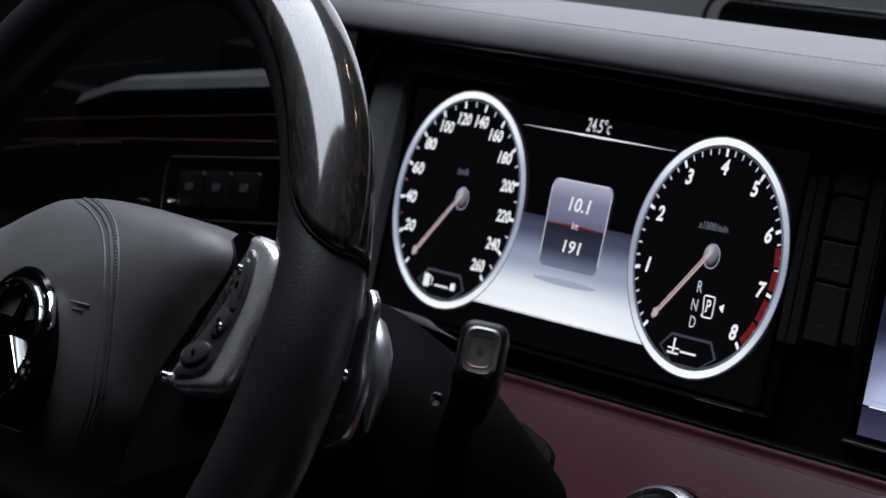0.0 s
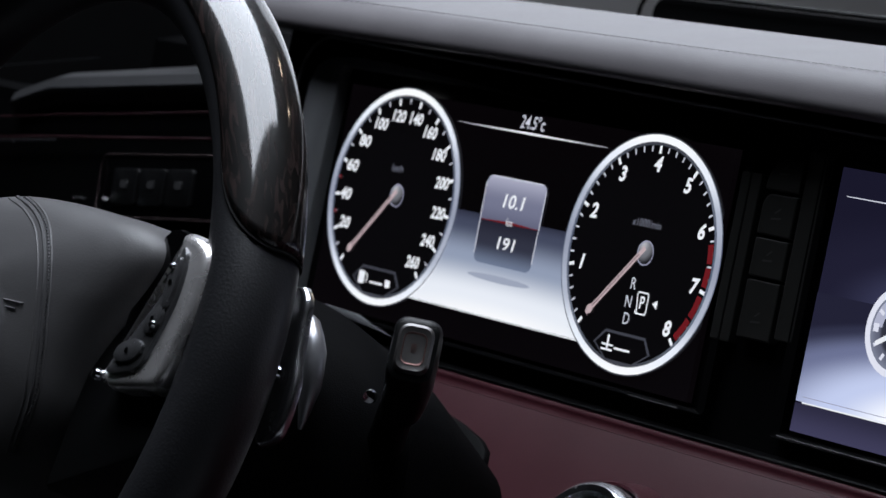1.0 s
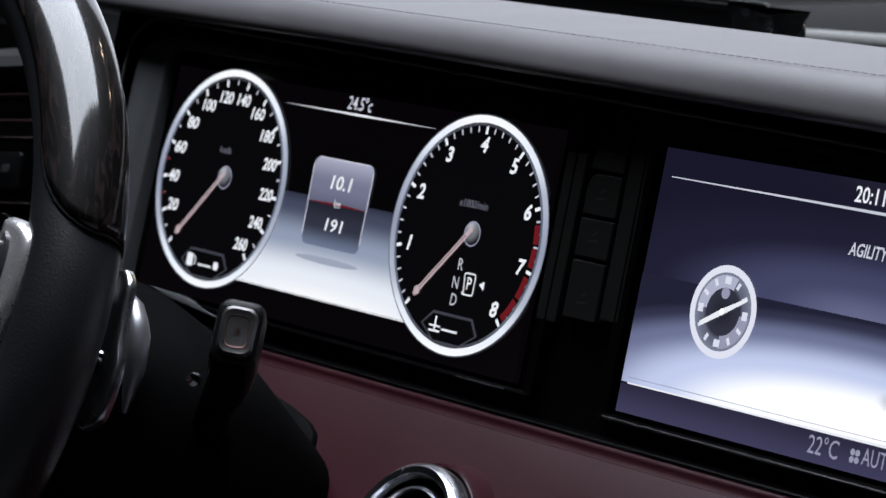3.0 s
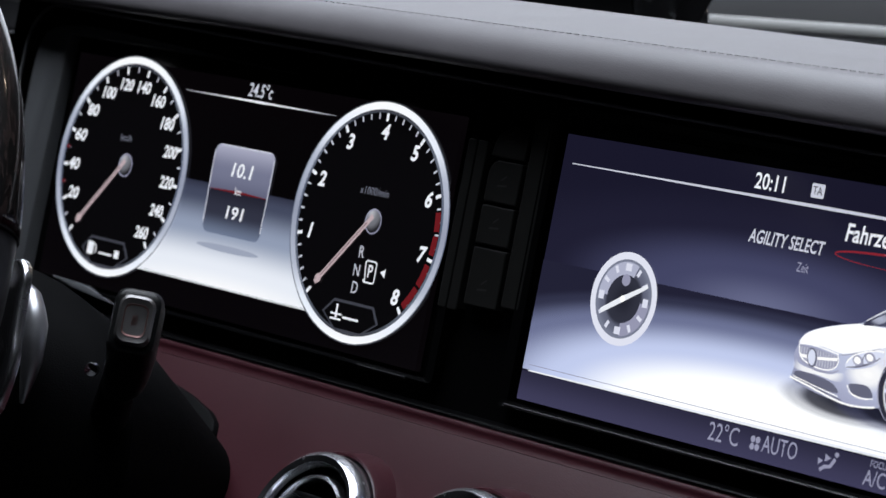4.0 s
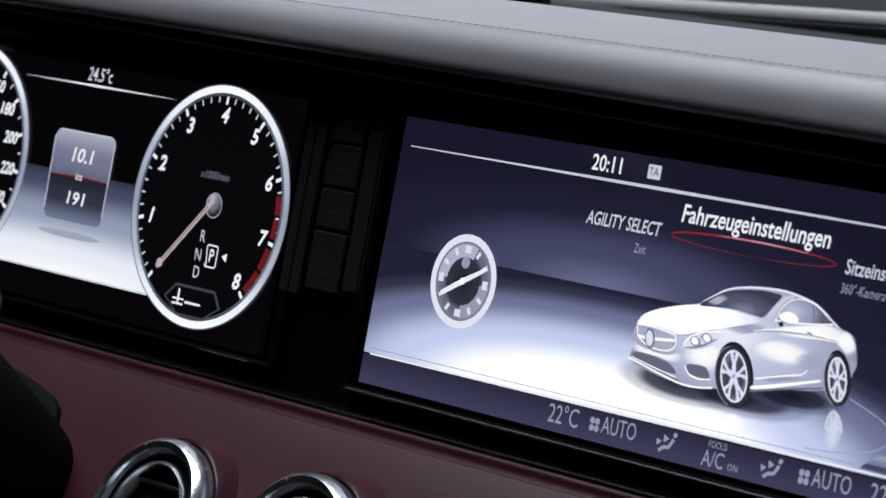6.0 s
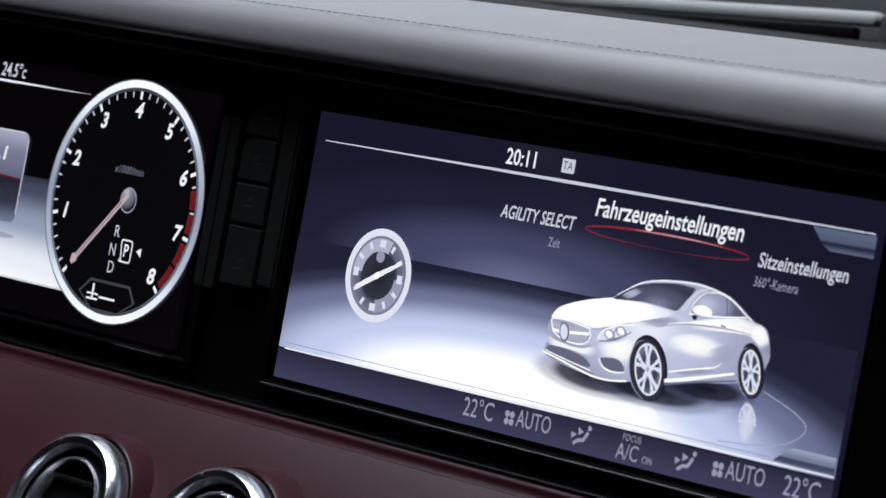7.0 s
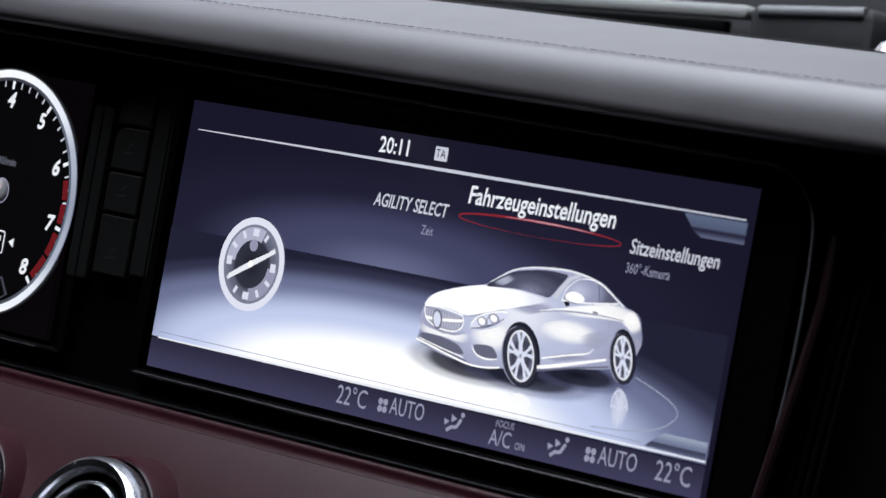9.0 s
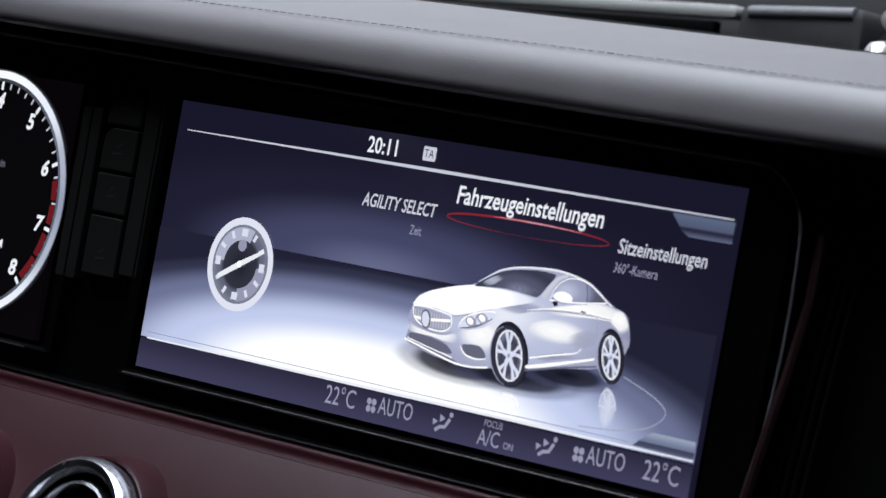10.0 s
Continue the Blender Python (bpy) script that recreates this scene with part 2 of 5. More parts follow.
# padded top: rounded roll towards the cabin, then a shelf that falls away to the windscreen
top_prof = [(0.02, 0.1322), (-0.012, 0.1322), (-0.0165, 0.1310), (-0.0192, 0.1316), (-0.0204, 0.1328)] + arc(-0.0055, 0.1340, 0.0154, 178, 106, 16) + [(-0.0088, 0.14915), (-0.0075, 0.1493), (-0.0062, 0.1497), (0.02, 0.1565), (0.055, 0.1655), (0.066, 0.1668), (0.074, 0.164), (0.085, 0.150), (0.085, 0.1322)]
pad_mesh = extrude_profile(top_prof, -0.50, 0.75, 60)
for v in pad_mesh.verts:
    # the roll hangs deeper towards the passenger
    if v.co.y < 0.03 and v.co.z < 0.1475:
        v.co.z -= 0.0052 * min(max((v.co.x + 0.2) / 0.5, 0), 1) * min((0.1475 - v.co.z) / 0.010, 1)
top_pad = solid("dashboard_top", pad_mesh, LEATHER, "dark grey leather-covered dashboard top with rounded front edge", "dashboard", "structure")
part("seam_stitches", stitches(-0.44, 0.74, 0.0046, -0.0098, 0.1493, r=0.0002), LEATHER, top_pad, "fine grey stitching")
part("seam_stitches", stitches(-0.44, 0.74, 0.0046, -0.0048, 0.1499, r=0.0002), LEATHER, top_pad, "fine dark stitching")

# leather panel under the screens
low_prof = [(0.03, -0.0145), (-0.004, -0.0145)] + arc(-0.004, -0.0168, 0.0023, 110, 200, 5) + [(-0.0066, -0.0190), (-0.0082, -0.0208), (-0.013, -0.0268), (-0.024, -0.042), (-0.040, -0.070), (-0.06, -0.11), (-0.09, -0.2), (-0.10, -0.32), (0.03, -0.32)]
low_pad = solid("dashboard_lower", extrude_profile(low_prof, -0.44, 0.75, 60), BURGUNDY, "burgundy leather lower dashboard panel below the screens", "dashboard", "structure")
part("seam_stitches", stitches(-0.43, 0.74, 0.0036, -0.0079, -0.0204, r=0.0002), BURGUNDY, low_pad, "fine dark stitching")

# gloss black housing of both screens, with its fine bright edge
hr = (0.006, 0.012, 0.022, 0.024)


def housing_edge(x0, z0, x1, z1):
    """The housing's outline: its top falls towards the passenger, and that end bulges."""
    out = []
    for x, z in rrect(x0, z0, x1, z1, hr, 8):
        if x > 0.25 and z > 0.1:
            z -= 0.0120
        if x > 0.30:
            x += 0.0065 * math.sin(math.pi * min(max((z + 0.006) / 0.145, 0), 1)) - 0.0015
        out.append((x, z))
    a, b = out[17], out[18]
    side = [(a[0] + 0.0, a[1])] + [(x1 + 0.0065 * math.sin(math.pi * (z + 0.006) / 0.145) - 0.0015, z) for z in (0.012, 0.025, 0.040, 0.055, 0.070, 0.085)]
    return out[:17] + side + out[18:]


house = housing_edge(-0.401, -0.0135, 0.3195, 0.1305)
housing = solid("screen_housing", slab(house, 0.004, 0.05), FRAME_BLACK, "gloss black housing that holds both screens", "dashboard", "structure", smooth=False)
# one trim in two tones: grey where it catches light, black along the bottom
part("edge_trim", tube([(x, -0.0045, z) for x, z in house[:16]], 0.0008, 6), FRAME_BLACK, housing)
part("edge_trim", tube([(x, -0.0045, z) for x, z in house[15:32]], 0.0005, 6), FRAME_GREY, housing)
part("edge_trim", tube([(x, -0.0045, z) for x, z in house[31:] + [(-0.401, 0.03)]], 0.0008, 6), FRAME_GREY, housing)
part("edge_lip", frame_ring(house, housing_edge(-0.3985, -0.012, 0.317, 0.128), 0.0, -0.0045, 0.006), FRAME_BLACK, housing)
part("side_strip", tube([(0.3215, 0.006, 0.1110), (0.3252, 0.004, 0.1050), (0.3278, 0.002, 0.0960), (0.3290, 0.0, 0.0750), (0.3276, -0.003, 0.0500), (0.3235, -0.006, 0.0180), (0.3190, -0.007, -0.013)], 0.0022, 8), BURGUNDY_DARK, housing, "dark burgundy strip")
for k in range(4):
    part("side_rib", tube([(0.3295 + 0.004 * k, 0.01, 0.10), (0.3285 + 0.004 * k, 0.004, 0.05), (0.326 + 0.004 * k, 0.0, -0.013)], 0.0011, 6), LINING, housing)
solid("dashboard_core", extrude_profile([(0.012, 0.0), (0.012, 0.1325), (0.05, 0.1325), (0.05, 0.0)], -0.44, 0.75, 12), LINING, "matt black core of the dashboard behind the screens", "dashboard", "structure")
# frames sunk round each screen
part("screen_frame", frame_ring(rrect(-0.3965, -0.0035, -0.0525, 0.1245, (0.004, 0.003, 0.006, 0.018)), rrect(-0.3715, -0.002, -0.0585, 0.1170, (0.001, 0.001, 0.002, 0.003)), -0.0003, -0.0014, 0.006), FRAME_BLACK, housing)
part("screen_frame", frame_ring(rrect(-0.0105, -0.0045, 0.3165, 0.1165, (0.002, 0.003, 0.012, 0.003)), rrect(-0.0055, -0.0022, 0.2965, 0.1135, (0.001, 0.001, 0.002, 0.002)), -0.0003, -0.0014, 0.006), FRAME_BLACK, housing)
# lip over the frame's left and top, its grey lightened in place of reflection
part("frame_lip", slab([(-0.3700, 0.0), (-0.3678, 0.1092), (-0.3672, 0.1173), (-0.33, 0.1173), (-0.28, 0.1174), (-0.20, 0.1166), (-0.15, 0.1150), (-0.20, 0.1171), (-0.2361, 0.1182), (-0.2821, 0.1203), (-0.3303, 0.1226), (-0.36, 0.1226), (-0.3794, 0.1204), (-0.3883, 0.1166), (-0.3931, 0.1082), (-0.3945, 0.096), (-0.3945, 0.0)], -0.0026, 0.004, 0.0008), FRAME_GREY, housing, "dark grey lip")
part("lower_lip", slab([(-0.3453, 0.0004), (-0.3155, -0.0004), (-0.2839, -0.0064), (-0.3260, -0.0030)], -0.0016, 0.003, 0.0004), FRAME_GREY, housing, "dark grey lip")
part("lower_lip", tube([(-0.0035, -0.0034, -0.0035), (0.15, -0.0034, -0.0038), (0.31, -0.0034, -0.0038)], 0.0007, 6), SATIN, housing, "thin dark lip")
part("lower_lip", tube([(-0.100, -0.0034, -0.0034), (-0.067, -0.0034, -0.0034)], 0.0006, 6), SATIN, housing, "thin dark lip")

# dark surround of the steering column, let into the leather panel
sur = D @ pose(0, -0.0165, -0.030, -28.5)
sur_edge = [(-0.43, 0.002), (-0.30, 0.002), (-0.228, -0.0010), (-0.2043, -0.0027), (-0.185, -0.0062), (-0.1688, -0.0105), (-0.1605, -0.0149), (-0.1568, -0.0205), (-0.1562, -0.0262), (-0.1602, -0.0401), (-0.175, -0.07), (-0.20, -0.11), (-0.26, -0.17), (-0.43, -0.19)]
surround = solid("column_surround", slab(sur_edge, -0.0045, 0.01, 0.002), SOFT, "matt black surround of the steering column", "dashboard", "structure", True, sur)
part("groove", slab([(-0.30 + (x + 0.30) * 0.95, z * 0.93 - 0.0045) for x, z in sur_edge], -0.0065, -0.003, 0.0012), SHROUD, surround)

# left end of the dashboard, by the driver's door
left = solid("dashboard_left", extrude_profile([(0.10, 0.02), (-0.02, 0.02), (-0.02, 0.074), (0.0, 0.078), (0.10, 0.078)], -0.74, -0.41, 12), SOFT, "matt black left end of the dashboard", "dashboard", "structure")
SHELF = mat("shelf_leather", (0.019, 0.019, 0.020), 0.5, spec=0.2, bump=0.08, scale=1300, vary=0.1)
shelf = loft([[(x, y + 0.0, z + 0.11 * (x + 0.53) + dz) for y, z in ((0.10, 0.078), (-0.026, 0.078), (-0.031, 0.081), (-0.033, 0.086), (-0.030, 0.092), (-0.02, 0.0965), (0.10, 0.124))] for x, dz in ((-0.64, -0.007), (-0.618, -0.003), (-0.60, 0), (-0.50, 0), (-0.43, 0))])
part("shelf", shelf, SHELF, left, "dark grey leather shelf")
part("lower_face", slab([(-0.74, -0.20), (-0.415, -0.20), (-0.415, 0.085), (-0.74, 0.05)], -0.0245, 0.02), SOFT, left)
for za, zb, r in ((0.0625, 0.0825, 0.0007), (0.0505, 0.0685, 0.0009)):
    part("piping", tube([(-0.70, -0.030, za - 0.011), (-0.607, -0.030, za), (-0.43, -0.030, zb)], r, 6), BURGUNDY_DARK, left, "burgundy piping")
part("bright_strip", tube([(-0.72, -0.030, 0.032), (-0.66, -0.030, 0.0425), (-0.585, -0.030, 0.0510)], 0.0011, 6), SATIN_METAL, left, "satin metal strip")

# ---- the two screens ----
def radial(name, centre, size, stops, power=1.0, lean=0.0):
    """A lit part of a screen: its colour runs outwards from a centre (x, z), over a distance of size (x, z); a fourth number is its cover."""
    m = mat(name, (0.001, 0.001, 0.0012), 0.12, spec=0.15)
    nt = m.node_tree
    b = nt.nodes["Principled BSDF"]
    tc = nt.nodes.new("ShaderNodeTexCoord")
    mp = nt.nodes.new("ShaderNodeMapping")
    mp.inputs["Scale"].default_value = (1 / size[0], 0, 1 / size[1])
    mp.inputs["Location"].default_value = (-centre[0] / size[0], 0, -centre[1] / size[1])
    ln = nt.nodes.new("ShaderNodeVectorMath")
    ln.operation = "LENGTH"
    cr = nt.nodes.new("ShaderNodeValToRGB")
    e = cr.color_ramp.elements
    while len(e) < len(stops):
        e.new(0.5)
    for i, (p, c) in enumerate(stops):
        e[i].position, e[i].color = p, (c if len(c) == 4 else (*c, 1))
    cr.color_ramp.interpolation = "EASE"
    nt.links.new(tc.outputs["Object"], mp.inputs["Vector"])
    nt.links.new(mp.outputs[0], ln.inputs[0])
    nt.links.new(ln.outputs["Value"], cr.inputs[0])
    nt.links.new(cr.outputs[0], b.inputs["Emission Color"])
    b.inputs["Emission Strength"].default_value = power
    if len(stops[0][1]) == 4:
        nt.links.new(cr.outputs["Alpha"], b.inputs["Alpha"])
    return m


def smooth_line(pts, closed=True, n=5):
    """A curve through the points."""
    k = len(pts)
    out = []
    for i in range(k if closed else k - 1):
        p0, p1, p2, p3 = (Vector(pts[j % k] if closed else pts[min(max(j, 0), k - 1)]) for j in (i - 1, i, i + 1, i + 2))
        for s in range(n):
            t = s / n
            out.append(tuple(0.5 * ((2 * p1) + (p2 - p0) * t + (2 * p0 - 5 * p1 + 4 * p2 - p3) * t * t + (3 * p1 - p0 - 3 * p2 + p3) * t ** 3)))
    return out if closed else out + [tuple(pts[-1])]


def ellipse(cx, cz, rx, rz, n=40, lean=0.0):
    out = []
    for i in range(n):
        a = 2 * math.pi * i / n
        z = rz * math.sin(a)
        out.append((cx + rx * math.cos(a) + lean * z, cz + z))
    return out


def stroke(pts, w, y):
    """A flat line of the width w; w may be one number or (start, middle, end)."""
    bm = bmesh.new()
    k = len(pts)
    rows = []
    for i, p in enumerate(pts):
        a, b = Vector(pts[max(i - 1, 0)]), Vector(pts[min(i + 1, k - 1)])
        t = (b - a).normalized()
        q = w if not isinstance(w, tuple) else (w[0] + (w[1] - w[0]) * 2 * i / (k - 1) if 2 * i < k else w[1] + (w[2] - w[1]) * (2 * i / (k - 1) - 1))
        nx, nz = -t.y * q / 2, t.x * q / 2
        rows.append((bm.verts.new((p[0] + nx, y, p[1] + nz)), bm.verts.new((p[0] - nx, y, p[1] - nz))))
    for a, b in zip(rows, rows[1:]):
        bm.faces.new((a[0], a[1], b[1], b[0]))
    return bm


D1X, SW, SH = -0.3585, 0.2923, 0.1096
L1, L2, L3, L4, L5 = -0.0003, -0.0005, -0.0007, -0.0009, -0.0011
WHITE = glow("screen_white", (0.86, 0.89, 0.96), 0.95)
SNOW = glow("picture_white", (1.0, 1.0, 1.0), 1.05)
PALE = glow("screen_pale", (0.58, 0.60, 0.70))
DIM = glow("screen_dim", (0.16, 0.17, 0.22))
SIGN = glow("screen_sign", (0.30, 0.305, 0.43))
FAINT = glow("screen_faint", (0.05, 0.053, 0.07))
RED = glow("screen_red", (0.14, 0.010, 0.014))
SWOOSH = glow("screen_swoosh", (0.24, 0.018, 0.030))
DIALBLACK = glow("screen_black", (0.0022, 0.002, 0.0026))
NEEDLE = glow("screen_needle", (0.50, 0.39, 0.42))
NEEDLE_CORE = glow("screen_needle_core", (0.20, 0.14, 0.16))
RINGGLOW = radial("screen_ring", (0.05, 0.057), (9.0, 0.0535), [(0.0, (0.30, 0.33, 0.43)), (0.4, (0.42, 0.46, 0.57)), (0.75, (0.82, 0.87, 0.97)), (1.0, (0.95, 0.97, 1.0))])
RINGGREY = radial("screen_ring_inner", (0.05, 0.057), (9.0, 0.05), [(0.0, (0.10, 0.12, 0.18)), (0.6, (0.13, 0.15, 0.20)), (1.0, (0.05, 0.055, 0.07))])
INST_BG = radial("screen_dark", (0.146, 0.055), (0.3, 0.1), [(0.0, (0.0012, 0.0009, 0.0012)), (0.6, (0.0018, 0.0012, 0.0018)), (1.0, (0.0040, 0.003, 0.0040))])
INST_FLOOR = radial("screen_floor", (0.150, 0.012), (0.5, 0.050), [(0.0, (0.97, 0.98, 1.0)), (0.22, (0.80, 0.84, 0.92)), (0.55, (0.28, 0.33, 0.45)), (0.85, (0.055, 0.065, 0.11)), (1.0, (0.022, 0.024, 0.045))])
CARD_TOP = radial("screen_card", (0.147, 0.052), (9.0, 0.03), [(0.0, (0.085, 0.09, 0.15)), (0.5, (0.17, 0.18, 0.27)), (1.0, (0.42, 0.43, 0.56))])
CARD_LOW = radial("screen_card_low", (0.147, 0.060), (9.0, 0.024), [(0.0, (0.014, 0.014, 0.025)), (0.5, (0.03, 0.033, 0.055)), (1.0, (0.16, 0.20, 0.30))])

inst = thing("instrument_display", (D1X, 0, 0), label="lit digital instrument display with two round dials", category="display")
part("screen", slab(rrect(0, 0, SW, SH, 0), 0, 0.003), INST_BG, inst, smooth=False)
part("lit_floor", flat([(0.055, 0.0142), (0.244, 0.0142), (0.244, 0.060), (0.055, 0.060)], L1), INST_FLOOR, inst)
part("floor_line", stroke([(0.075, 0.0138), (0.222, 0.0138)], 0.0006, L2), WHITE, inst)
words("temperature", "24.5°c", 0.1501, 0.1052, 0.0060, PALE, inst, L2, shear=0.12, bold=0.0001, width=0.0185)
part("header_line", stroke([(0.093 + 0.0115 * i, 0.1004) for i in range(11)], (0.0001, 0.0011, 0.0001), L2), WHITE, inst)
card = part("trip_card", flat(rrect(0.1248, 0.0579, 0.1705, 0.0788, (0, 0, 0.004, 0.004)), L2), CARD_TOP, inst)
part("trip_card", flat(rrect(0.1256, 0.0378, 0.1697, 0.0579, (0.004, 0.004, 0, 0)), L2), CARD_LOW, inst)
part("card_edge", joined([stroke([(0.1256, 0.042), (0.1252, 0.058), (0.1249, 0.0755)], 0.0006, L3), stroke([(0.1697, 0.042), (0.1701, 0.058), (0.1704, 0.0755)], 0.0006, L3), stroke([(0.1285, 0.0786), (0.167, 0.0786)], 0.0007, L3)]), PALE, inst)
part("card_line", stroke([(0.126, 0.0579), (0.1476, 0.0582), (0.1695, 0.0579)], (0.0003, 0.0012, 0.0003), L3), RED, inst)
part("card_shadow", flat(ellipse(0.1475, 0.0318, 0.024, 0.0016), L2), glow("screen_shade", (0.33, 0.37, 0.48)), inst)
words("trip_distance", "10.1", 0.1484, 0.0678, 0.0062, WHITE, inst, L4, shear=0.14, bold=0.00016, width=0.0160)
words("trip_unit", "km", 0.1479, 0.0584, 0.0036, WHITE, inst, L4, 0.8, 0.1)
words("trip_total", "191", 0.1486, 0.0482, 0.0056, WHITE, inst, L4, shear=0.1, bold=0.00012, width=0.0132)


def dial(gx, gz, top, numerals, major, minor, num_r, num_h, wide):
    """A dial of the instrument screen: ring, scale, numerals and needle."""
    d = part("dial", annulus(gx, gz, 0.0, 0.0500, L3), DIALBLACK, inst)
    part("dial_rim", annulus(gx, gz, 0.0497, 0.0530, L4), RINGGLOW, d)
    part("dial_rim", annulus(gx, gz, 0.0483, 0.0497, L4), RINGGREY, d)
    part("dial_rim", annulus(gx, gz, 0.0530, 0.0536, L4), RINGGREY, d)

    def tick(v, r0, r1, w):
        a = radians(-137 + 274 * v / top)
        s, c = math.sin(a), math.cos(a)
        return stroke([(gx + r0 * s, gz + r0 * c), (gx + r1 * s, gz + r1 * c)], w, L4)

    for v in numerals:
        a = radians(-137 + 274 * v / top)
        words("numeral", str(v), gx + num_r * math.sin(a), gz + num_r * math.cos(a), num_h, WHITE, d, L4, wide, 0.18, bold=0.05 * num_h, width=(0.0, 0.0, 0.0096, 0.0110)[len(str(v))])
    i = 0
    while i * major <= top:
        part("scale_mark", tick(i * major, 0.0447, 0.0482, 0.0016), WHITE, d)
        i += 1
    part("fine_marks", joined([tick(v * minor, 0.0455, 0.0480, 0.0008) for v in range(int(top / minor) + 1) if abs(v * minor / major - round(v * minor / major)) > 0.01]), PALE, d)
    a = radians(-137)
    s, c = math.sin(a), math.cos(a)
    part("needle", stroke([(gx + 0.0415 * s, gz + 0.0415 * c), (gx + 0.02 * s, gz + 0.02 * c), (gx - 0.0045 * s, gz - 0.0045 * c)], 0.0023, L5), NEEDLE, d)
    part("needle_core", stroke([(gx + 0.037 * s, gz + 0.037 * c), (gx, gz)], 0.0006, L5 - 0.0002), NEEDLE_CORE, d)
    part("needle_tip", annulus(gx + 0.0385 * s, gz + 0.0385 * c, 0.0, 0.0021, L5 - 0.0002, n=16), NEEDLE, d)
    part("needle_hub", annulus(gx + 0.0035, gz + 0.001, 0.0050, 0.0056, L4, n=40), SIGN, d)
    part("needle_hub", annulus(gx + 0.0035, gz + 0.001, 0.0, 0.0050, L4, n=32), radial("screen_hub", (gx + 0.0015, gz + 0.0045), (0.0085, 0.0085), [(0.0, (0.42, 0.43, 0.47)), (0.55, (0.16, 0.165, 0.19)), (1.0, (0.010, 0.010, 0.013))]), d)
    # small gauge at the foot
    part("foot_panel", flat([(gx - 0.0195, gz - 0.0415), (gx - 0.0125, gz - 0.0350), (gx + 0.0150, gz - 0.0350), (gx + 0.0200, gz - 0.0420), (gx + 0.009, gz - 0.0485), (gx - 0.009, gz - 0.0485)], L4), FAINT, d)
    part("foot_panel", flat([(gx - 0.0180, gz - 0.0415), (gx - 0.0120, gz - 0.0362), (gx + 0.0143, gz - 0.0362), (gx + 0.0185, gz - 0.0422), (gx + 0.009, gz - 0.0477), (gx - 0.009, gz - 0.0477)], L4 - 0.0001), DIALBLACK, d)
    part("level_bar", stroke([(gx - 0.0045, gz - 0.0425), (gx + 0.0065, gz - 0.0425)], 0.0010, L5), WHITE, d)
    return d


speed = dial(0.0528, 0.0589, 260, range(20, 261, 20), 20, 10, 0.0393, 0.0054, 0.80)
revs = dial(0.2438, 0.0572, 8, range(1, 9), 1, 0.2, 0.0398, 0.0064, 1.02)
part("warning_marks", joined([annulus(0.0528, 0.0589, 0.0455, 0.0480, L5, a - 0.9, a + 0.9, 3) for a in (-137 + 274 * 30 / 260, -137 + 274 * 50 / 260)]), RED, speed)
part("red_zone", joined([annulus(0.2438, 0.0572, 0.0447, 0.0480, L5 + 0.0001, -137 + 274 * a / 8, -137 + 274 * b / 8, 8) for a, b in ((6.25, 6.55), (6.62, 6.92), (7.08, 7.45), (7.5, 7.9))]), RED, revs)
words("dial_unit", "km/h", 0.0528, 0.0727, 0.0034, DIM, speed, L4, 0.95, 0.1)
words("dial_unit", "x1000/min", 0.2445, 0.0708, 0.0034, DIM, revs, L4, 0.95, 0.1)
for ch, x, z in (("R", 0.2438, 0.0440), ("N", 0.2428, 0.0358), ("D", 0.2436, 0.0283)):
    words("gear_letter", ch, x, z, 0.0052, PALE, revs, L5, 0.85)
part("gear_box", joined([stroke(rrect(0.2482, 0.0318, 0.2556, 0.0412, 0.0012) + [(0.2494, 0.0318)], 0.0007, L5)]), WHITE, revs)
words("gear_letter", "P", 0.2519, 0.0365, 0.0054, WHITE, revs, L5, 0.85, bold=0.0001)
part("gear_arrow", flat([(0.2588, 0.0374), (0.2622, 0.0392), (0.2622, 0.0352)], L5), WHITE, revs)
# pump and thermometer signs at the foot of the dials
part("fuel_sign", joined([flat(rrect(0.0385, 0.0148, 0.0437, 0.0210, 0.0008), L5), stroke([(0.0444, 0.0200), (0.0458, 0.0190), (0.0456, 0.0160)], 0.0009, L5), flat(rrect(0.0612, 0.0155, 0.0652, 0.0192, 0.0006), L5)]), WHITE, speed)
part("coolant_sign", joined([stroke([(0.2345, 0.0140), (0.2345, 0.0200)], 0.0013, L5), stroke([(0.2306, 0.0156), (0.2384, 0.0156)], 0.0008, L5), stroke([(0.2306, 0.0134), (0.2384, 0.0134)], 0.0009, L5)]), WHITE, revs)

# ---- centre screen ----
NAVY = radial("screen_navy", (0.125, 0.057), (0.19, 0.045), [(0.0, (0.13, 0.14, 0.25)), (0.30, (0.056, 0.060, 0.130)), (0.64, (0.0135, 0.0130, 0.032)), (1.0, (0.0095, 0.009, 0.023))])
STAGE = radial("screen_stage", (0.132, 0.008), (0.196, 0.049), [(0.0, (1.0, 1.0, 1.0)), (0.34, (0.96, 0.98, 1.0)), (0.58, (0.47, 0.53, 0.75)), (0.80, (0.13, 0.148, 0.26)), (0.94, (0.026, 0.028, 0.058)), (1.0, (0.0135, 0.0135, 0.031))], 1.14)
BAR = radial("screen_bar", (0.146, 0.0), (9.0, 0.013), [(0.0, (0.048, 0.046, 0.098)), (1.0, (0.024, 0.023, 0.050))])
TAB = radial("screen_tab", (0.28, 0.097), (9.0, 0.008), [(0.0, (0.10, 0.13, 0.21)), (0.45, (0.085, 0.105, 0.18)), (0.6, (0.02, 0.02, 0.045)), (1.0, (0.12, 0.14, 0.23))])
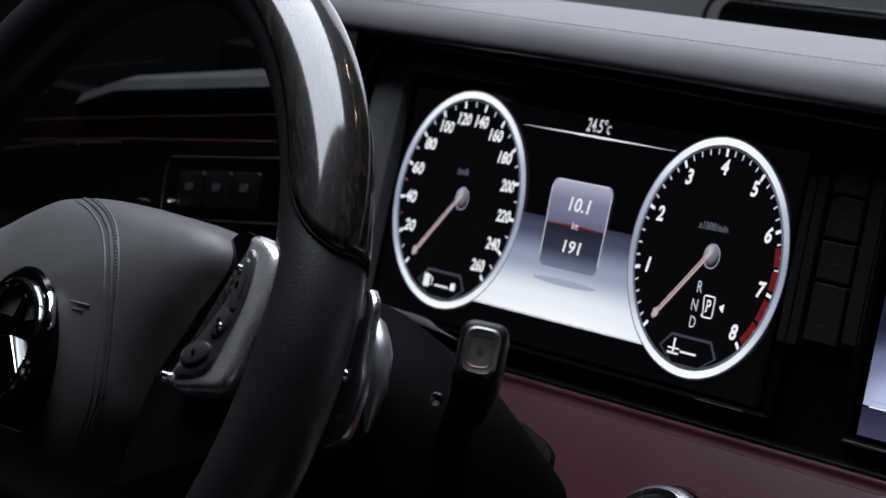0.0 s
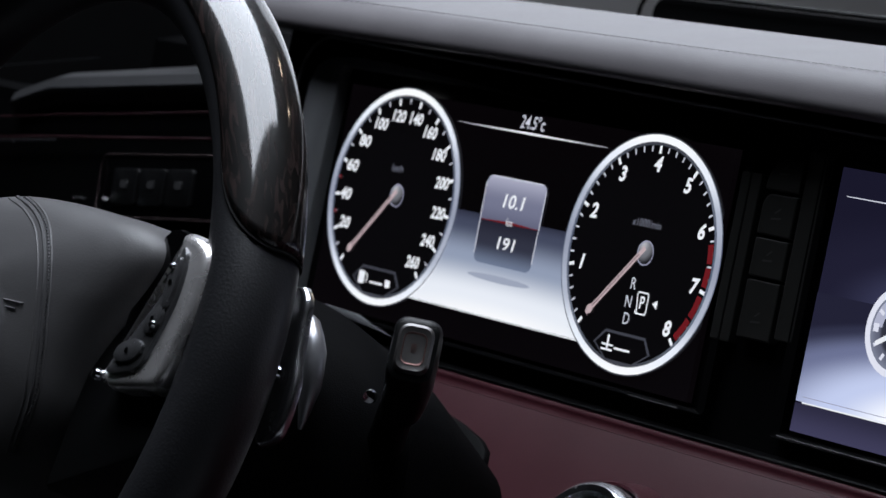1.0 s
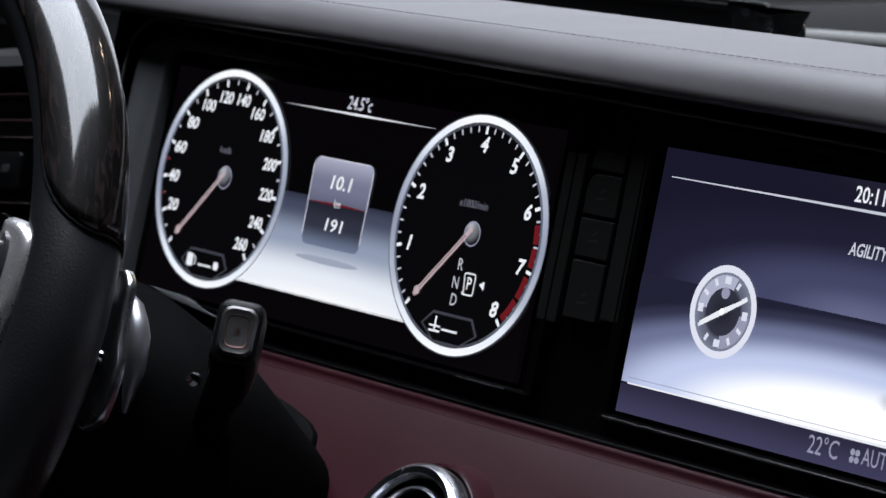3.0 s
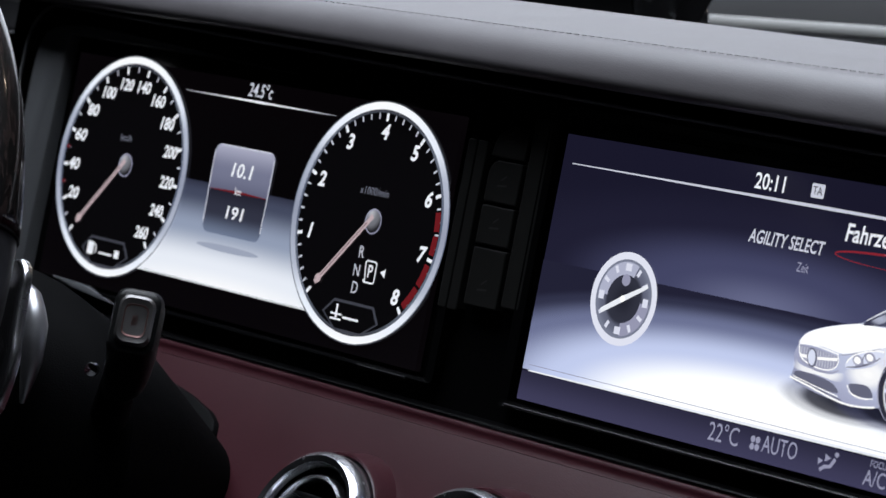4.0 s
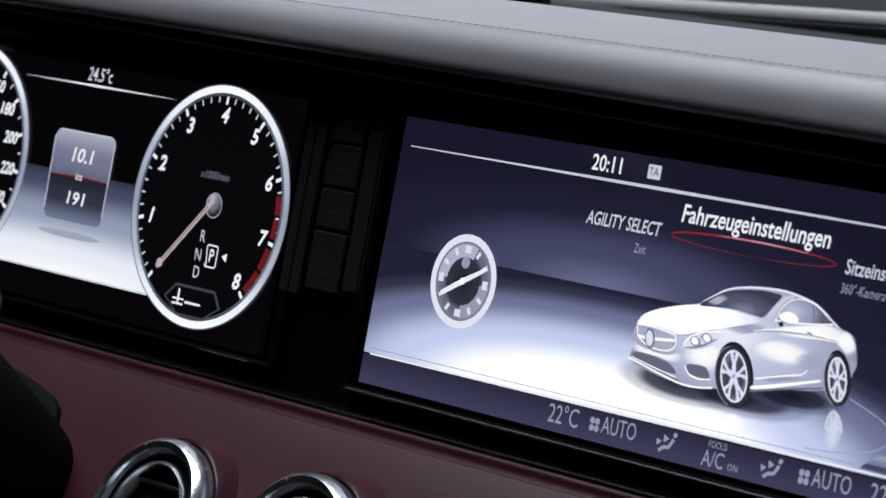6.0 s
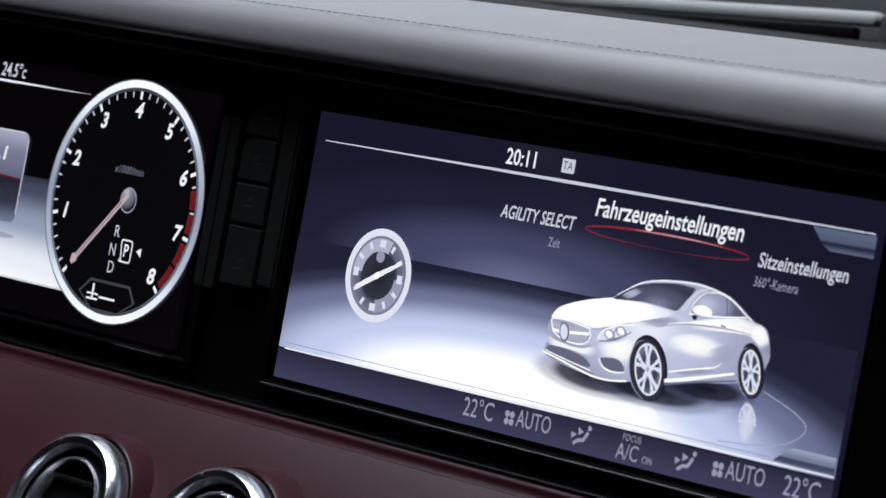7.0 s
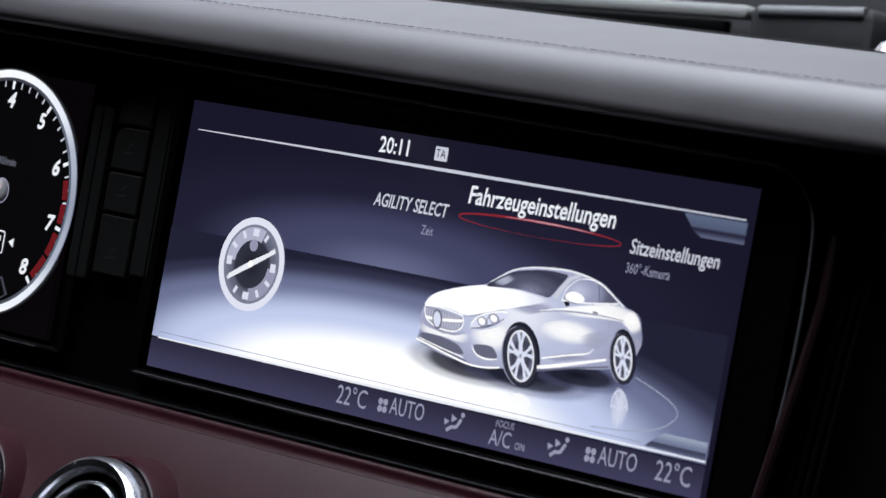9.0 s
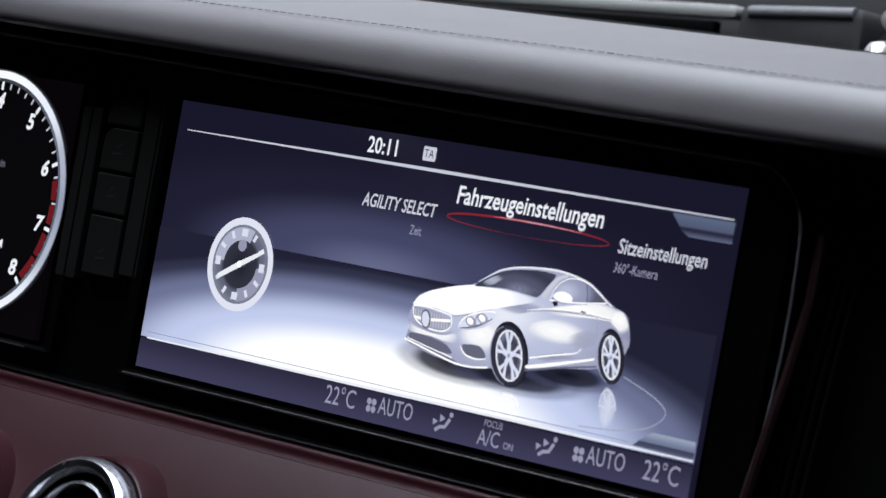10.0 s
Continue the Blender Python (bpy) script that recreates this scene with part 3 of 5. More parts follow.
TAB_LOW = radial("screen_tab_low", (0.28, 0.0205), (9.0, 0.008), [(0.0, (0.33, 0.38, 0.50)), (0.5, (0.16, 0.19, 0.30)), (0.55, (0.05, 0.055, 0.10)), (1.0, (0.10, 0.12, 0.2))])

disp = thing("centre_display", (0, 0, 0), label="lit wide centre display showing a silver coupe", category="display")
part("screen", slab(rrect(0, 0, SW, SH, 0), 0, 0.003), NAVY, disp, smooth=False)
part("stage_floor", flat([(0.0, 0.0125), (SW, 0.0125), (SW, 0.0575), (0.0, 0.0575)], L1), STAGE, disp)
part("climate_bar", flat(rrect(0, 0, SW, 0.0118, 0), L1), BAR, disp)
part("header_line", stroke([(0.006 + 0.0285 * i, 0.0980) for i in range(11)], (0.0004, 0.0013, 0.0005), L2), PALE, disp)
part("footer_line", stroke([(0.004 + 0.0288 * i, 0.0122 + 0.00012 * i) for i in range(11)], (0.0006, 0.0013, 0.0006), L2), WHITE, disp)
part("footer_line", stroke([(0.004, 0.0146), (0.15, 0.0146), (0.262, 0.0150)], 0.0003, L2), SIGN, disp)
part("header_tab", flat([(0.2632, 0.0972), (0.2918, 0.0972), (0.2918, 0.0895), (0.2725, 0.0895), (0.2690, 0.0912)], L2), TAB, disp)
part("footer_tab", flat([(0.2640, 0.0142), (0.2700, 0.0190), (0.2725, 0.0200), (0.2918, 0.0200), (0.2918, 0.0142)], L2), TAB_LOW, disp)
words("clock_time", "20:11", 0.1170, 0.1036, 0.0060, WHITE, disp, L2, bold=0.00012, width=0.0158)
part("notice_box", flat(rrect(0.1388, 0.1011, 0.1455, 0.1065, 0.0006), L2), PALE, disp)
words("notice", "TA", 0.1421, 0.1037, 0.0032, NAVY, disp, L3, 0.85)
words("menu_entry", "AGILITY SELECT", 0.1312, 0.0827, 0.0050, PALE, disp, L2, shear=0.18, bold=0.0001, width=0.0398)
words("menu_entry", "Zeit", 0.1419, 0.0744, 0.0035, SIGN, disp, L2, 0.72)
words("menu_heading", "Fahrzeugeinstellungen", 0.1965, 0.0903, 0.0066, WHITE, disp, L2, shear=0.1, bold=0.00014, width=0.0728)
words("menu_entry", "Sitzeinstellungen", 0.2622, 0.0820, 0.0052, PALE, disp, L2, shear=0.1, bold=0.0001, width=0.0410)
words("menu_entry", "360°-Kamera", 0.2515, 0.0743, 0.0036, SIGN, disp, L2, shear=0.1, width=0.0205)
e1 = ellipse(0.1969, 0.0822, 0.0403, 0.0028, 60)
part("swoosh", joined([stroke(e1[:31], (0.0002, 0.0010, 0.0005), L2), stroke(e1[30:] + e1[:1], (0.0005, 0.00008, 0.0005), L2)]), SWOOSH, disp)
part("swoosh_core", stroke(e1[8:20], (0.0001, 0.0005, 0.0001), L3), glow("screen_swoosh_core", (0.62, 0.36, 0.42)), disp)

# clock picture
CLOCKFACE = radial("screen_clock", (0.0507, 0.0488), (0.0165, 0.0165), [(0.0, (0.016, 0.017, 0.028)), (0.55, (0.03, 0.032, 0.05)), (0.7, (0.12, 0.13, 0.19)), (1.0, (0.20, 0.22, 0.30))])
clk = part("clock_picture", annulus(0.0507, 0.0488, 0.0, 0.0165, L2, n=48), CLOCKFACE, disp)
part("clock_ring", annulus(0.0507, 0.0488, 0.0158, 0.0187, L3, n=64), glow("screen_clock_ring", (0.74, 0.76, 0.88)), clk)
part("clock_dial", annulus(0.0507, 0.0488, 0.0096, 0.0148, L3, -88, 22, 24), glow("screen_clock_sector", (0.42, 0.44, 0.58)), clk)
part("clock_dial", annulus(0.0507, 0.0488, 0.0096, 0.0148, L3, 92, 176, 24), SIGN, clk)
for h in range(12):
    a = radians(30 * h)
    part("hour_mark", stroke([(0.0507 + 0.0112 * math.sin(a), 0.0488 + 0.0112 * math.cos(a)), (0.0507 + 0.0142 * math.sin(a), 0.0488 + 0.0142 * math.cos(a))], 0.0034 if h % 3 == 0 else 0.0016, L4), glow("screen_clock_mark", (0.70, 0.72, 0.85)), clk)
part("clock_hand", stroke([(0.0395, 0.0425), (0.0507, 0.0488), (0.0635, 0.0555)], (0.0020, 0.0024, 0.0014), L5), WHITE, clk)
part("clock_hub", annulus(0.0507, 0.0488, 0.0, 0.0014, L5 - 0.0001, n=16), SNOW, clk)
part("clock_mark", annulus(0.0505, 0.0563, 0.0, 0.0024, L4, n=16), SIGN, clk)

# climate signs
for x in (0.1184, 0.2791):
    words("climate_text", "22°C", x, 0.0065, 0.0070, SIGN, disp, L2, width=0.0162)
for x in (0.1480, 0.2532):
    words("climate_text", "AUTO", x, 0.0069, 0.0064, SIGN, disp, L2, width=0.0180)
for x in (0.1352, 0.2404):
    part("fan_sign", joined([flat(ellipse(x + dx * 0.0013, 0.0065 + dz * 0.0014, 0.00125, 0.0013, 14), L2) for dx, dz in ((-1, -1), (1, -1), (-1, 1), (1, 1))]), SIGN, disp)
for x in (0.1729, 0.2249):
    part("air_sign", joined([stroke([(x - 0.0034, 0.0030), (x - 0.0012, 0.0046), (x + 0.0014, 0.0050), (x + 0.0034, 0.0082)], 0.0014, L2), flat(ellipse(x + 0.0038, 0.0098, 0.0010, 0.0010, 12), L2), flat([(x - 0.0018, 0.0094), (x + 0.0012, 0.0080), (x - 0.0014, 0.0064)], L2), flat([(x - 0.0052, 0.0074), (x - 0.0024, 0.0066), (x - 0.0046, 0.0048)], L2)]), SIGN, disp)
words("climate_text", "FOCUS", 0.1980, 0.0098, 0.0025, SIGN, disp, L2, 0.82)
words("climate_text", "A/C", 0.1968, 0.0043, 0.0058, SIGN, disp, L2, 0.80)
words("climate_text", "ON", 0.2068, 0.0032, 0.0026, SIGN, disp, L2, 0.85)

# the coupe in the picture, drawn as flat shapes
P1, P2, P3, P4, P5, P6, P7 = -0.0007, -0.0008, -0.0009, -0.0010, -0.0011, -0.0012, -0.0013
SILVERP = (0.49, 0.53, 0.71)
BODY = radial("picture_body", (0.195, 0.050), (0.062, 0.028), [(0.0, (0.80, 0.82, 0.93)), (0.45, SILVERP), (0.8, (0.36, 0.38, 0.54)), (1.0, (0.24, 0.26, 0.39))])
HOOD = radial("picture_hood", (0.168, 0.0545), (0.042, 0.013), [(0.0, (1, 1, 1)), (0.62, (0.97, 0.98, 1.0)), (0.85, (0.78, 0.80, 0.91)), (1.0, (0.56, 0.58, 0.72))], 1.05)
LAMP = glow("picture_lamp", (0.70, 0.74, 0.90))
TYREP = glow("picture_tyre", (0.028, 0.029, 0.048))
DARKP = glow("picture_dark", (0.014, 0.014, 0.026))
GREYP = glow("picture_grey", (0.13, 0.135, 0.20))
MIDP = glow("picture_mid", (0.33, 0.34, 0.46))


def soft(name, pts, z, tone, centre, size, core=0.35):
    """A patch of the picture that fades out from its centre."""
    part(name, flat(smooth_line(pts, True, 4), z), radial("picture_tone", centre, size, [(0.0, (*tone, 1)), (core, (*tone, 0.85)), (1.0, (*tone, 0.0))]), carp)


def patch(name, pts, z, material, n=4):
    return part(name, flat(smooth_line(pts, True, n), z), material, carp)


def line(name, pts, w, z, material):
    return part(name, stroke(smooth_line(pts, False, 4), w, z), material, carp)


carp = part("coupe_picture", flat(smooth_line([(0.1472, 0.0339), (0.1475, 0.0387), (0.1463, 0.0424), (0.1476, 0.0469), (0.1489, 0.0499), (0.1519, 0.0521), (0.1582, 0.0545), (0.1664, 0.0568), (0.1755, 0.0587), (0.1791, 0.0605), (0.1836, 0.0633), (0.1886, 0.0661), (0.1966, 0.0683), (0.2061, 0.0694), (0.2157, 0.0699), (0.2242, 0.0690), (0.2313, 0.0676), (0.2358, 0.0656), (0.2405, 0.0628), (0.2451, 0.0604), (0.2493, 0.0594), (0.2518, 0.0579), (0.2534, 0.0545), (0.2548, 0.0497), (0.2542, 0.0465), (0.2519, 0.0427), (0.2424, 0.0379), (0.2241, 0.0350), (0.2082, 0.0318), (0.1917, 0.0299), (0.1835, 0.0286), (0.1748, 0.0287), (0.1628, 0.0299), (0.1519, 0.0319)]), P1), BODY, disp, "picture of a silver coupe")
for i, (x, z, rx, rz, turn) in enumerate(((0.176, 0.0290, 0.040, 0.0085, 0.02), (0.205, 0.0292, 0.040, 0.0080, 0.0), (0.228, 0.0335, 0.030, 0.0062, 0.06))):
    el = [(px, pz + turn * (px - x)) for px, pz in ellipse(x, z, rx * 1.05, rz * 1.35, 40)]
    part("shadow_picture", flat(el, -0.0005 - 0.00004 * i), radial("picture_shadow", (x, z), (rx * 0.93, rz * 1.0), [(0.0, (0.008, 0.008, 0.018, 1)), (0.5, (0.014, 0.015, 0.030, 0.94)), (0.75, (0.05, 0.055, 0.12, 0.45)), (1.0, (0.10, 0.11, 0.22, 0.0))]), carp)
patch("hood_picture", [(0.1482, 0.0468), (0.1495, 0.0500), (0.1528, 0.0522), (0.1582, 0.0543), (0.1665, 0.0566), (0.1756, 0.0585), (0.1847, 0.0588), (0.1946, 0.0590), (0.2047, 0.0581), (0.2082, 0.0574), (0.1999, 0.0547), (0.1893, 0.0516), (0.1813, 0.0494), (0.1718, 0.0467), (0.1675, 0.0465), (0.1584, 0.0475)], P2, HOOD)
# bright and dim parts of the flanks
soft("tone_picture", [(0.1840, 0.0500), (0.1947, 0.0532), (0.2080, 0.0566), (0.2130, 0.0570), (0.2060, 0.0530), (0.1960, 0.0505)], P2, (0.30, 0.32, 0.46), (0.2010, 0.0538), (0.016, 0.0034))
soft("tone_picture", [(0.1730, 0.0405), (0.1780, 0.0420), (0.1850, 0.0440), (0.1900, 0.0470), (0.1920, 0.0445), (0.1900, 0.0400), (0.1890, 0.0340), (0.1760, 0.0300), (0.1720, 0.0340)], P2, (1, 1, 1), (0.1840, 0.0410), (0.0130, 0.0070))
soft("tone_picture", [(0.2061, 0.0523), (0.2150, 0.0557), (0.2267, 0.0585), (0.2410, 0.0606), (0.2482, 0.0586), (0.2516, 0.0553), (0.2383, 0.0551), (0.2223, 0.0539), (0.2115, 0.0527)], P2, (1, 1, 1), (0.2300, 0.0575), (0.0250, 0.0050), 0.5)
soft("tone_picture", [(0.2070, 0.0475), (0.2105, 0.0500), (0.2199, 0.0523), (0.2333, 0.0538), (0.2454, 0.0545), (0.2420, 0.0500), (0.2379, 0.0470), (0.2250, 0.0440), (0.2119, 0.0405), (0.2090, 0.0420)], P2, (1, 1, 1), (0.2200, 0.0480), (0.0165, 0.0050), 0.4)
soft("tone_picture", [(0.2240, 0.0420), (0.2380, 0.0452), (0.2400, 0.0490), (0.2440, 0.0530), (0.2360, 0.0510), (0.2260, 0.0470)], P2 - 0.00003, (0.36, 0.38, 0.52), (0.2350, 0.0468), (0.0100, 0.0050))
soft("tone_picture", [(0.2092, 0.0369), (0.2215, 0.0401), (0.2330, 0.0432), (0.2330, 0.0405), (0.2230, 0.0380), (0.2093, 0.0345)], P2 - 0.00004, (0.30, 0.31, 0.44), (0.2220, 0.0385), (0.0150, 0.0030))
soft("tone_picture", [(0.2440, 0.0598), (0.2493, 0.0592), (0.2530, 0.0550), (0.2540, 0.0505), (0.2512, 0.0500), (0.2480, 0.0530), (0.2430, 0.0560)], P2 - 0.00003, (1, 1, 1), (0.2490, 0.0560), (0.0060, 0.0050), 0.5)
soft("tone_picture", [(0.1470, 0.0450), (0.1490, 0.0400), (0.1560, 0.0385), (0.1650, 0.0380), (0.1720, 0.0395), (0.1715, 0.0360), (0.1600, 0.0368), (0.1480, 0.0375), (0.1466, 0.0420)], P2, (0.97, 0.98, 1), (0.1600, 0.0385), (0.0150, 0.0050), 0.5)
patch("rear_corner_picture", [(0.2515, 0.0502), (0.2546, 0.0495), (0.2542, 0.0462), (0.2519, 0.0430), (0.2515, 0.0465)], P2 - 0.00005, MIDP, 2)
# glass
WINDP = radial("picture_glass", (0.1990, 0.0600), (0.024, 0.0095), [(0.0, (0.20, 0.21, 0.32)), (0.4, (0.085, 0.09, 0.15)), (0.8, (0.040, 0.042, 0.075)), (1.0, (0.05, 0.055, 0.09))])
patch("windscreen_picture", [(0.1770, 0.0586), (0.1837, 0.0628), (0.1896, 0.0656), (0.1968, 0.0672), (0.2063, 0.0683), (0.2120, 0.0682), (0.2155, 0.0676), (0.2123, 0.0632), (0.2087, 0.0589), (0.2045, 0.0588), (0.1931, 0.0595), (0.1847, 0.0590)], P3, WINDP, 3)
soft("windscreen_glint", [(0.1800, 0.0596), (0.1850, 0.0628), (0.1900, 0.0648), (0.1935, 0.0650), (0.1890, 0.0620), (0.1850, 0.0598)], P3 - 0.00004, (0.42, 0.45, 0.58), (0.1850, 0.0618), (0.0070, 0.0030))
line("seat_picture", [(0.1975, 0.0600), (0.1985, 0.0618), (0.2005, 0.0612), (0.2010, 0.0598)], 0.0004, P3 - 0.00004, GREYP)
line("seat_picture", [(0.2050, 0.0597), (0.2065, 0.0612), (0.2085, 0.0604)], 0.0004, P3 - 0.00004, GREYP)
SIDEGLASS = radial("picture_side_glass", (0.2215, 0.0630), (0.020, 0.011), [(0.0, (0.50, 0.53, 0.70)), (0.45, (0.30, 0.32, 0.47)), (0.75, (0.10, 0.105, 0.17)), (1.0, (0.07, 0.075, 0.12))])
patch("side_window_picture", [(0.2152, 0.0589), (0.2162, 0.0623), (0.2187, 0.0654), (0.2219, 0.0671), (0.2272, 0.0675), (0.2330, 0.0661), (0.2385, 0.0634), (0.2407, 0.0616), (0.2317, 0.0603), (0.2251, 0.0596)], P3, SIDEGLASS, 3)
line("pillar_picture", [(0.2322, 0.0604), (0.2318, 0.0630), (0.2306, 0.0668)], 0.0005, P4, GREYP)
line("roof_line", [(0.1787, 0.0601), (0.1836, 0.0631), (0.1890, 0.0660), (0.1966, 0.0680), (0.2061, 0.0691), (0.2157, 0.0695), (0.2242, 0.0687), (0.2313, 0.0671), (0.2358, 0.0650), (0.2405, 0.0623), (0.2440, 0.0606)], (0.0003, 0.0008, 0.0005), P4, WHITE)
line("pillar_picture", [(0.2110, 0.0590), (0.2140, 0.0632), (0.2172, 0.0668), (0.2215, 0.0684)], (0.0020, 0.0017, 0.0010), P4, PALE)
line("window_trim", [(0.2145, 0.0586), (0.2251, 0.0592), (0.2317, 0.0599), (0.2412, 0.0612)], 0.0005, P4, SNOW)
line("window_trim", [(0.2150, 0.0590), (0.2160, 0.0625), (0.2186, 0.0656), (0.2220, 0.0673), (0.2272, 0.0678), (0.2331, 0.0664), (0.2388, 0.0636)], 0.0003, P4 - 0.00003, SNOW)
# folds of the flank
line("crease_line", [(0.2032, 0.0527), (0.2165, 0.0549), (0.2327, 0.0559), (0.2449, 0.0557)], (0.0002, 0.0007, 0.0002), P4, MIDP)
line("crease_line", [(0.2050, 0.0534), (0.2165, 0.0556), (0.2327, 0.0566), (0.2470, 0.0562)], (0.0002, 0.0005, 0.0002), P4, SNOW)
line("sill_line", [(0.2086, 0.0331), (0.2160, 0.0347), (0.2237, 0.0366), (0.2403, 0.0409)], (0.0012, 0.0014, 0.0008), P4, SNOW)
line("sill_line", [(0.2099, 0.0366), (0.2216, 0.0395), (0.2310, 0.0416), (0.2334, 0.0437)], (0.0006, 0.0006, 0.0002), P4, SNOW)
line("sill_shade", [(0.2085, 0.0318), (0.2160, 0.0334), (0.2241, 0.0352), (0.2420, 0.0385)], 0.0007, P4, GREYP)
line("door_line", [(0.2378, 0.0560), (0.2390, 0.0500), (0.2350, 0.0440)], 0.0002, P4, MIDP)
line("handle_picture", [(0.2303, 0.0567), (0.2326, 0.0565)], 0.0006, P5, GREYP)
line("handle_picture", [(0.2300, 0.0572), (0.2327, 0.0570)], 0.0004, P5, SNOW)
line("hood_line", [(0.1690, 0.0458), (0.1730, 0.0466), (0.1813, 0.0491), (0.1880, 0.0512)], (0.0002, 0.0005, 0.0002), P4, MIDP)
line("hood_line", [(0.1482, 0.0468), (0.1530, 0.0472), (0.1590, 0.0470), (0.1684, 0.0459)], 0.0005, P4, SNOW)
# nose
patch("grille_picture", [(0.1483, 0.0462), (0.1527, 0.0464), (0.1587, 0.0462), (0.1677, 0.0452), (0.1687, 0.0435), (0.1679, 0.0412), (0.1648, 0.0398), (0.1589, 0.0397), (0.1526, 0.0411), (0.1494, 0.0433)], P3, MIDP, 3)
part("grille_slats", joined([stroke([(0.1497 + 0.0014 * k, 0.0458 - 0.00002 * k), (0.1503 + 0.0014 * k, 0.0414 - 0.0006 * (k > 2) - 0.0007 * (k > 5))], 0.0004, P4) for k in range(13)]), PALE, carp)
line("grille_bar", [(0.1496, 0.0427), (0.1552, 0.0426), (0.1610, 0.0431), (0.1684, 0.0439)], 0.0011, P4 - 0.00005, SNOW)
line("grille_edge", [(0.1483, 0.0464), (0.1494, 0.0431), (0.1526, 0.0408), (0.1589, 0.0394), (0.1650, 0.0395), (0.1682, 0.0411), (0.1690, 0.0436), (0.1679, 0.0455)], 0.0005, P4, SNOW)
line("grille_shade", [(0.1490, 0.0418), (0.1530, 0.0398), (0.1590, 0.0385), (0.1660, 0.0386), (0.1700, 0.0402)], (0.0003, 0.0009, 0.0003), P3, MIDP)
part("badge_picture", flat(ellipse(0.1558, 0.0427, 0.0026, 0.0036, 24, -0.2), P5), GREYP, carp)
part("badge_picture", flat(ellipse(0.1557, 0.0427, 0.0019, 0.0029, 24, -0.2), P6), LAMP, carp)
patch("intake_picture", [(0.1484, 0.0361), (0.1506, 0.0368), (0.1560, 0.0368), (0.1611, 0.0363), (0.1665, 0.0354), (0.1695, 0.0342), (0.1715, 0.0319), (0.1638, 0.0320), (0.1546, 0.0331), (0.1492, 0.0344)], P3, GREYP, 3)
line("splitter_picture", [(0.1466, 0.0340), (0.1547, 0.0325), (0.1641, 0.0306), (0.1748, 0.0288), (0.1834, 0.0289), (0.1905, 0.0299)], 0.0007, P4, SNOW)
line("splitter_picture", [(0.1480, 0.0346), (0.1591, 0.0327), (0.1720, 0.0307)], 0.0004, P4, SNOW)
line("splitter_shade", [(0.1480, 0.0340), (0.1591, 0.0321), (0.1740, 0.0296)], 0.0005, P4 + 0.00004, GREYP)
patch("fog_picture", [(0.1759, 0.0359), (0.1791, 0.0368), (0.1843, 0.0370), (0.1872, 0.0355), (0.1884, 0.0332), (0.1839, 0.0325), (0.1789, 0.0329)], P3, GREYP, 3)
line("fog_edge", [(0.1752, 0.0358), (0.1780, 0.0330), (0.1838, 0.0320), (0.1888, 0.0328)], (0.0003, 0.0007, 0.0003), P4, SNOW)
patch("headlight_picture", [(0.1725, 0.0428), (0.1742, 0.0454), (0.1787, 0.0480), (0.1863, 0.0499), (0.1902, 0.0501), (0.1894, 0.0477), (0.1852, 0.0451), (0.1786, 0.0426), (0.1739, 0.0415)], P4, LAMP, 3)
for x, z in ((0.1784, 0.0452), (0.1840, 0.0471)):
    part("headlight_picture", flat(ellipse(x, z, 0.0027, 0.0020, 18, -0.3), P5), MIDP, carp)
    part("headlight_picture", flat(ellipse(x - 0.0002, z + 0.0001, 0.0017, 0.0013, 16, -0.3), P6), SNOW, carp)
line("headlight_line", [(0.1733, 0.0420), (0.1786, 0.0430), (0.1848, 0.0453), (0.1888, 0.0478)], (0.0003, 0.0008, 0.0003), P5, GREYP)
line("headlight_line", [(0.1730, 0.0434), (0.1746, 0.0457), (0.1790, 0.0482), (0.1863, 0.0501), (0.1900, 0.0502)], 0.0005, P5, SNOW)
line("headlight_line", [(0.1812, 0.0442), (0.1806, 0.0462), (0.1814, 0.0484)], 0.0004, P5, GREYP)
# mirror
patch("mirror_picture", [(0.2160, 0.0606), (0.2180, 0.0621), (0.2210, 0.0625), (0.2240, 0.0617), (0.2254, 0.0602), (0.2235, 0.0588), (0.2200, 0.0587), (0.2170, 0.0593)], P5, SNOW, 3)
line("mirror_shade", [(0.2165, 0.0592), (0.2200, 0.0584), (0.2238, 0.0585)], (0.0002, 0.0006, 0.0002), P6, MIDP)
part("mirror_foot", flat([(0.2158, 0.0583), (0.2184, 0.0588), (0.2188, 0.0572), (0.2172, 0.0566)], P4 - 0.00005), DARKP, carp)
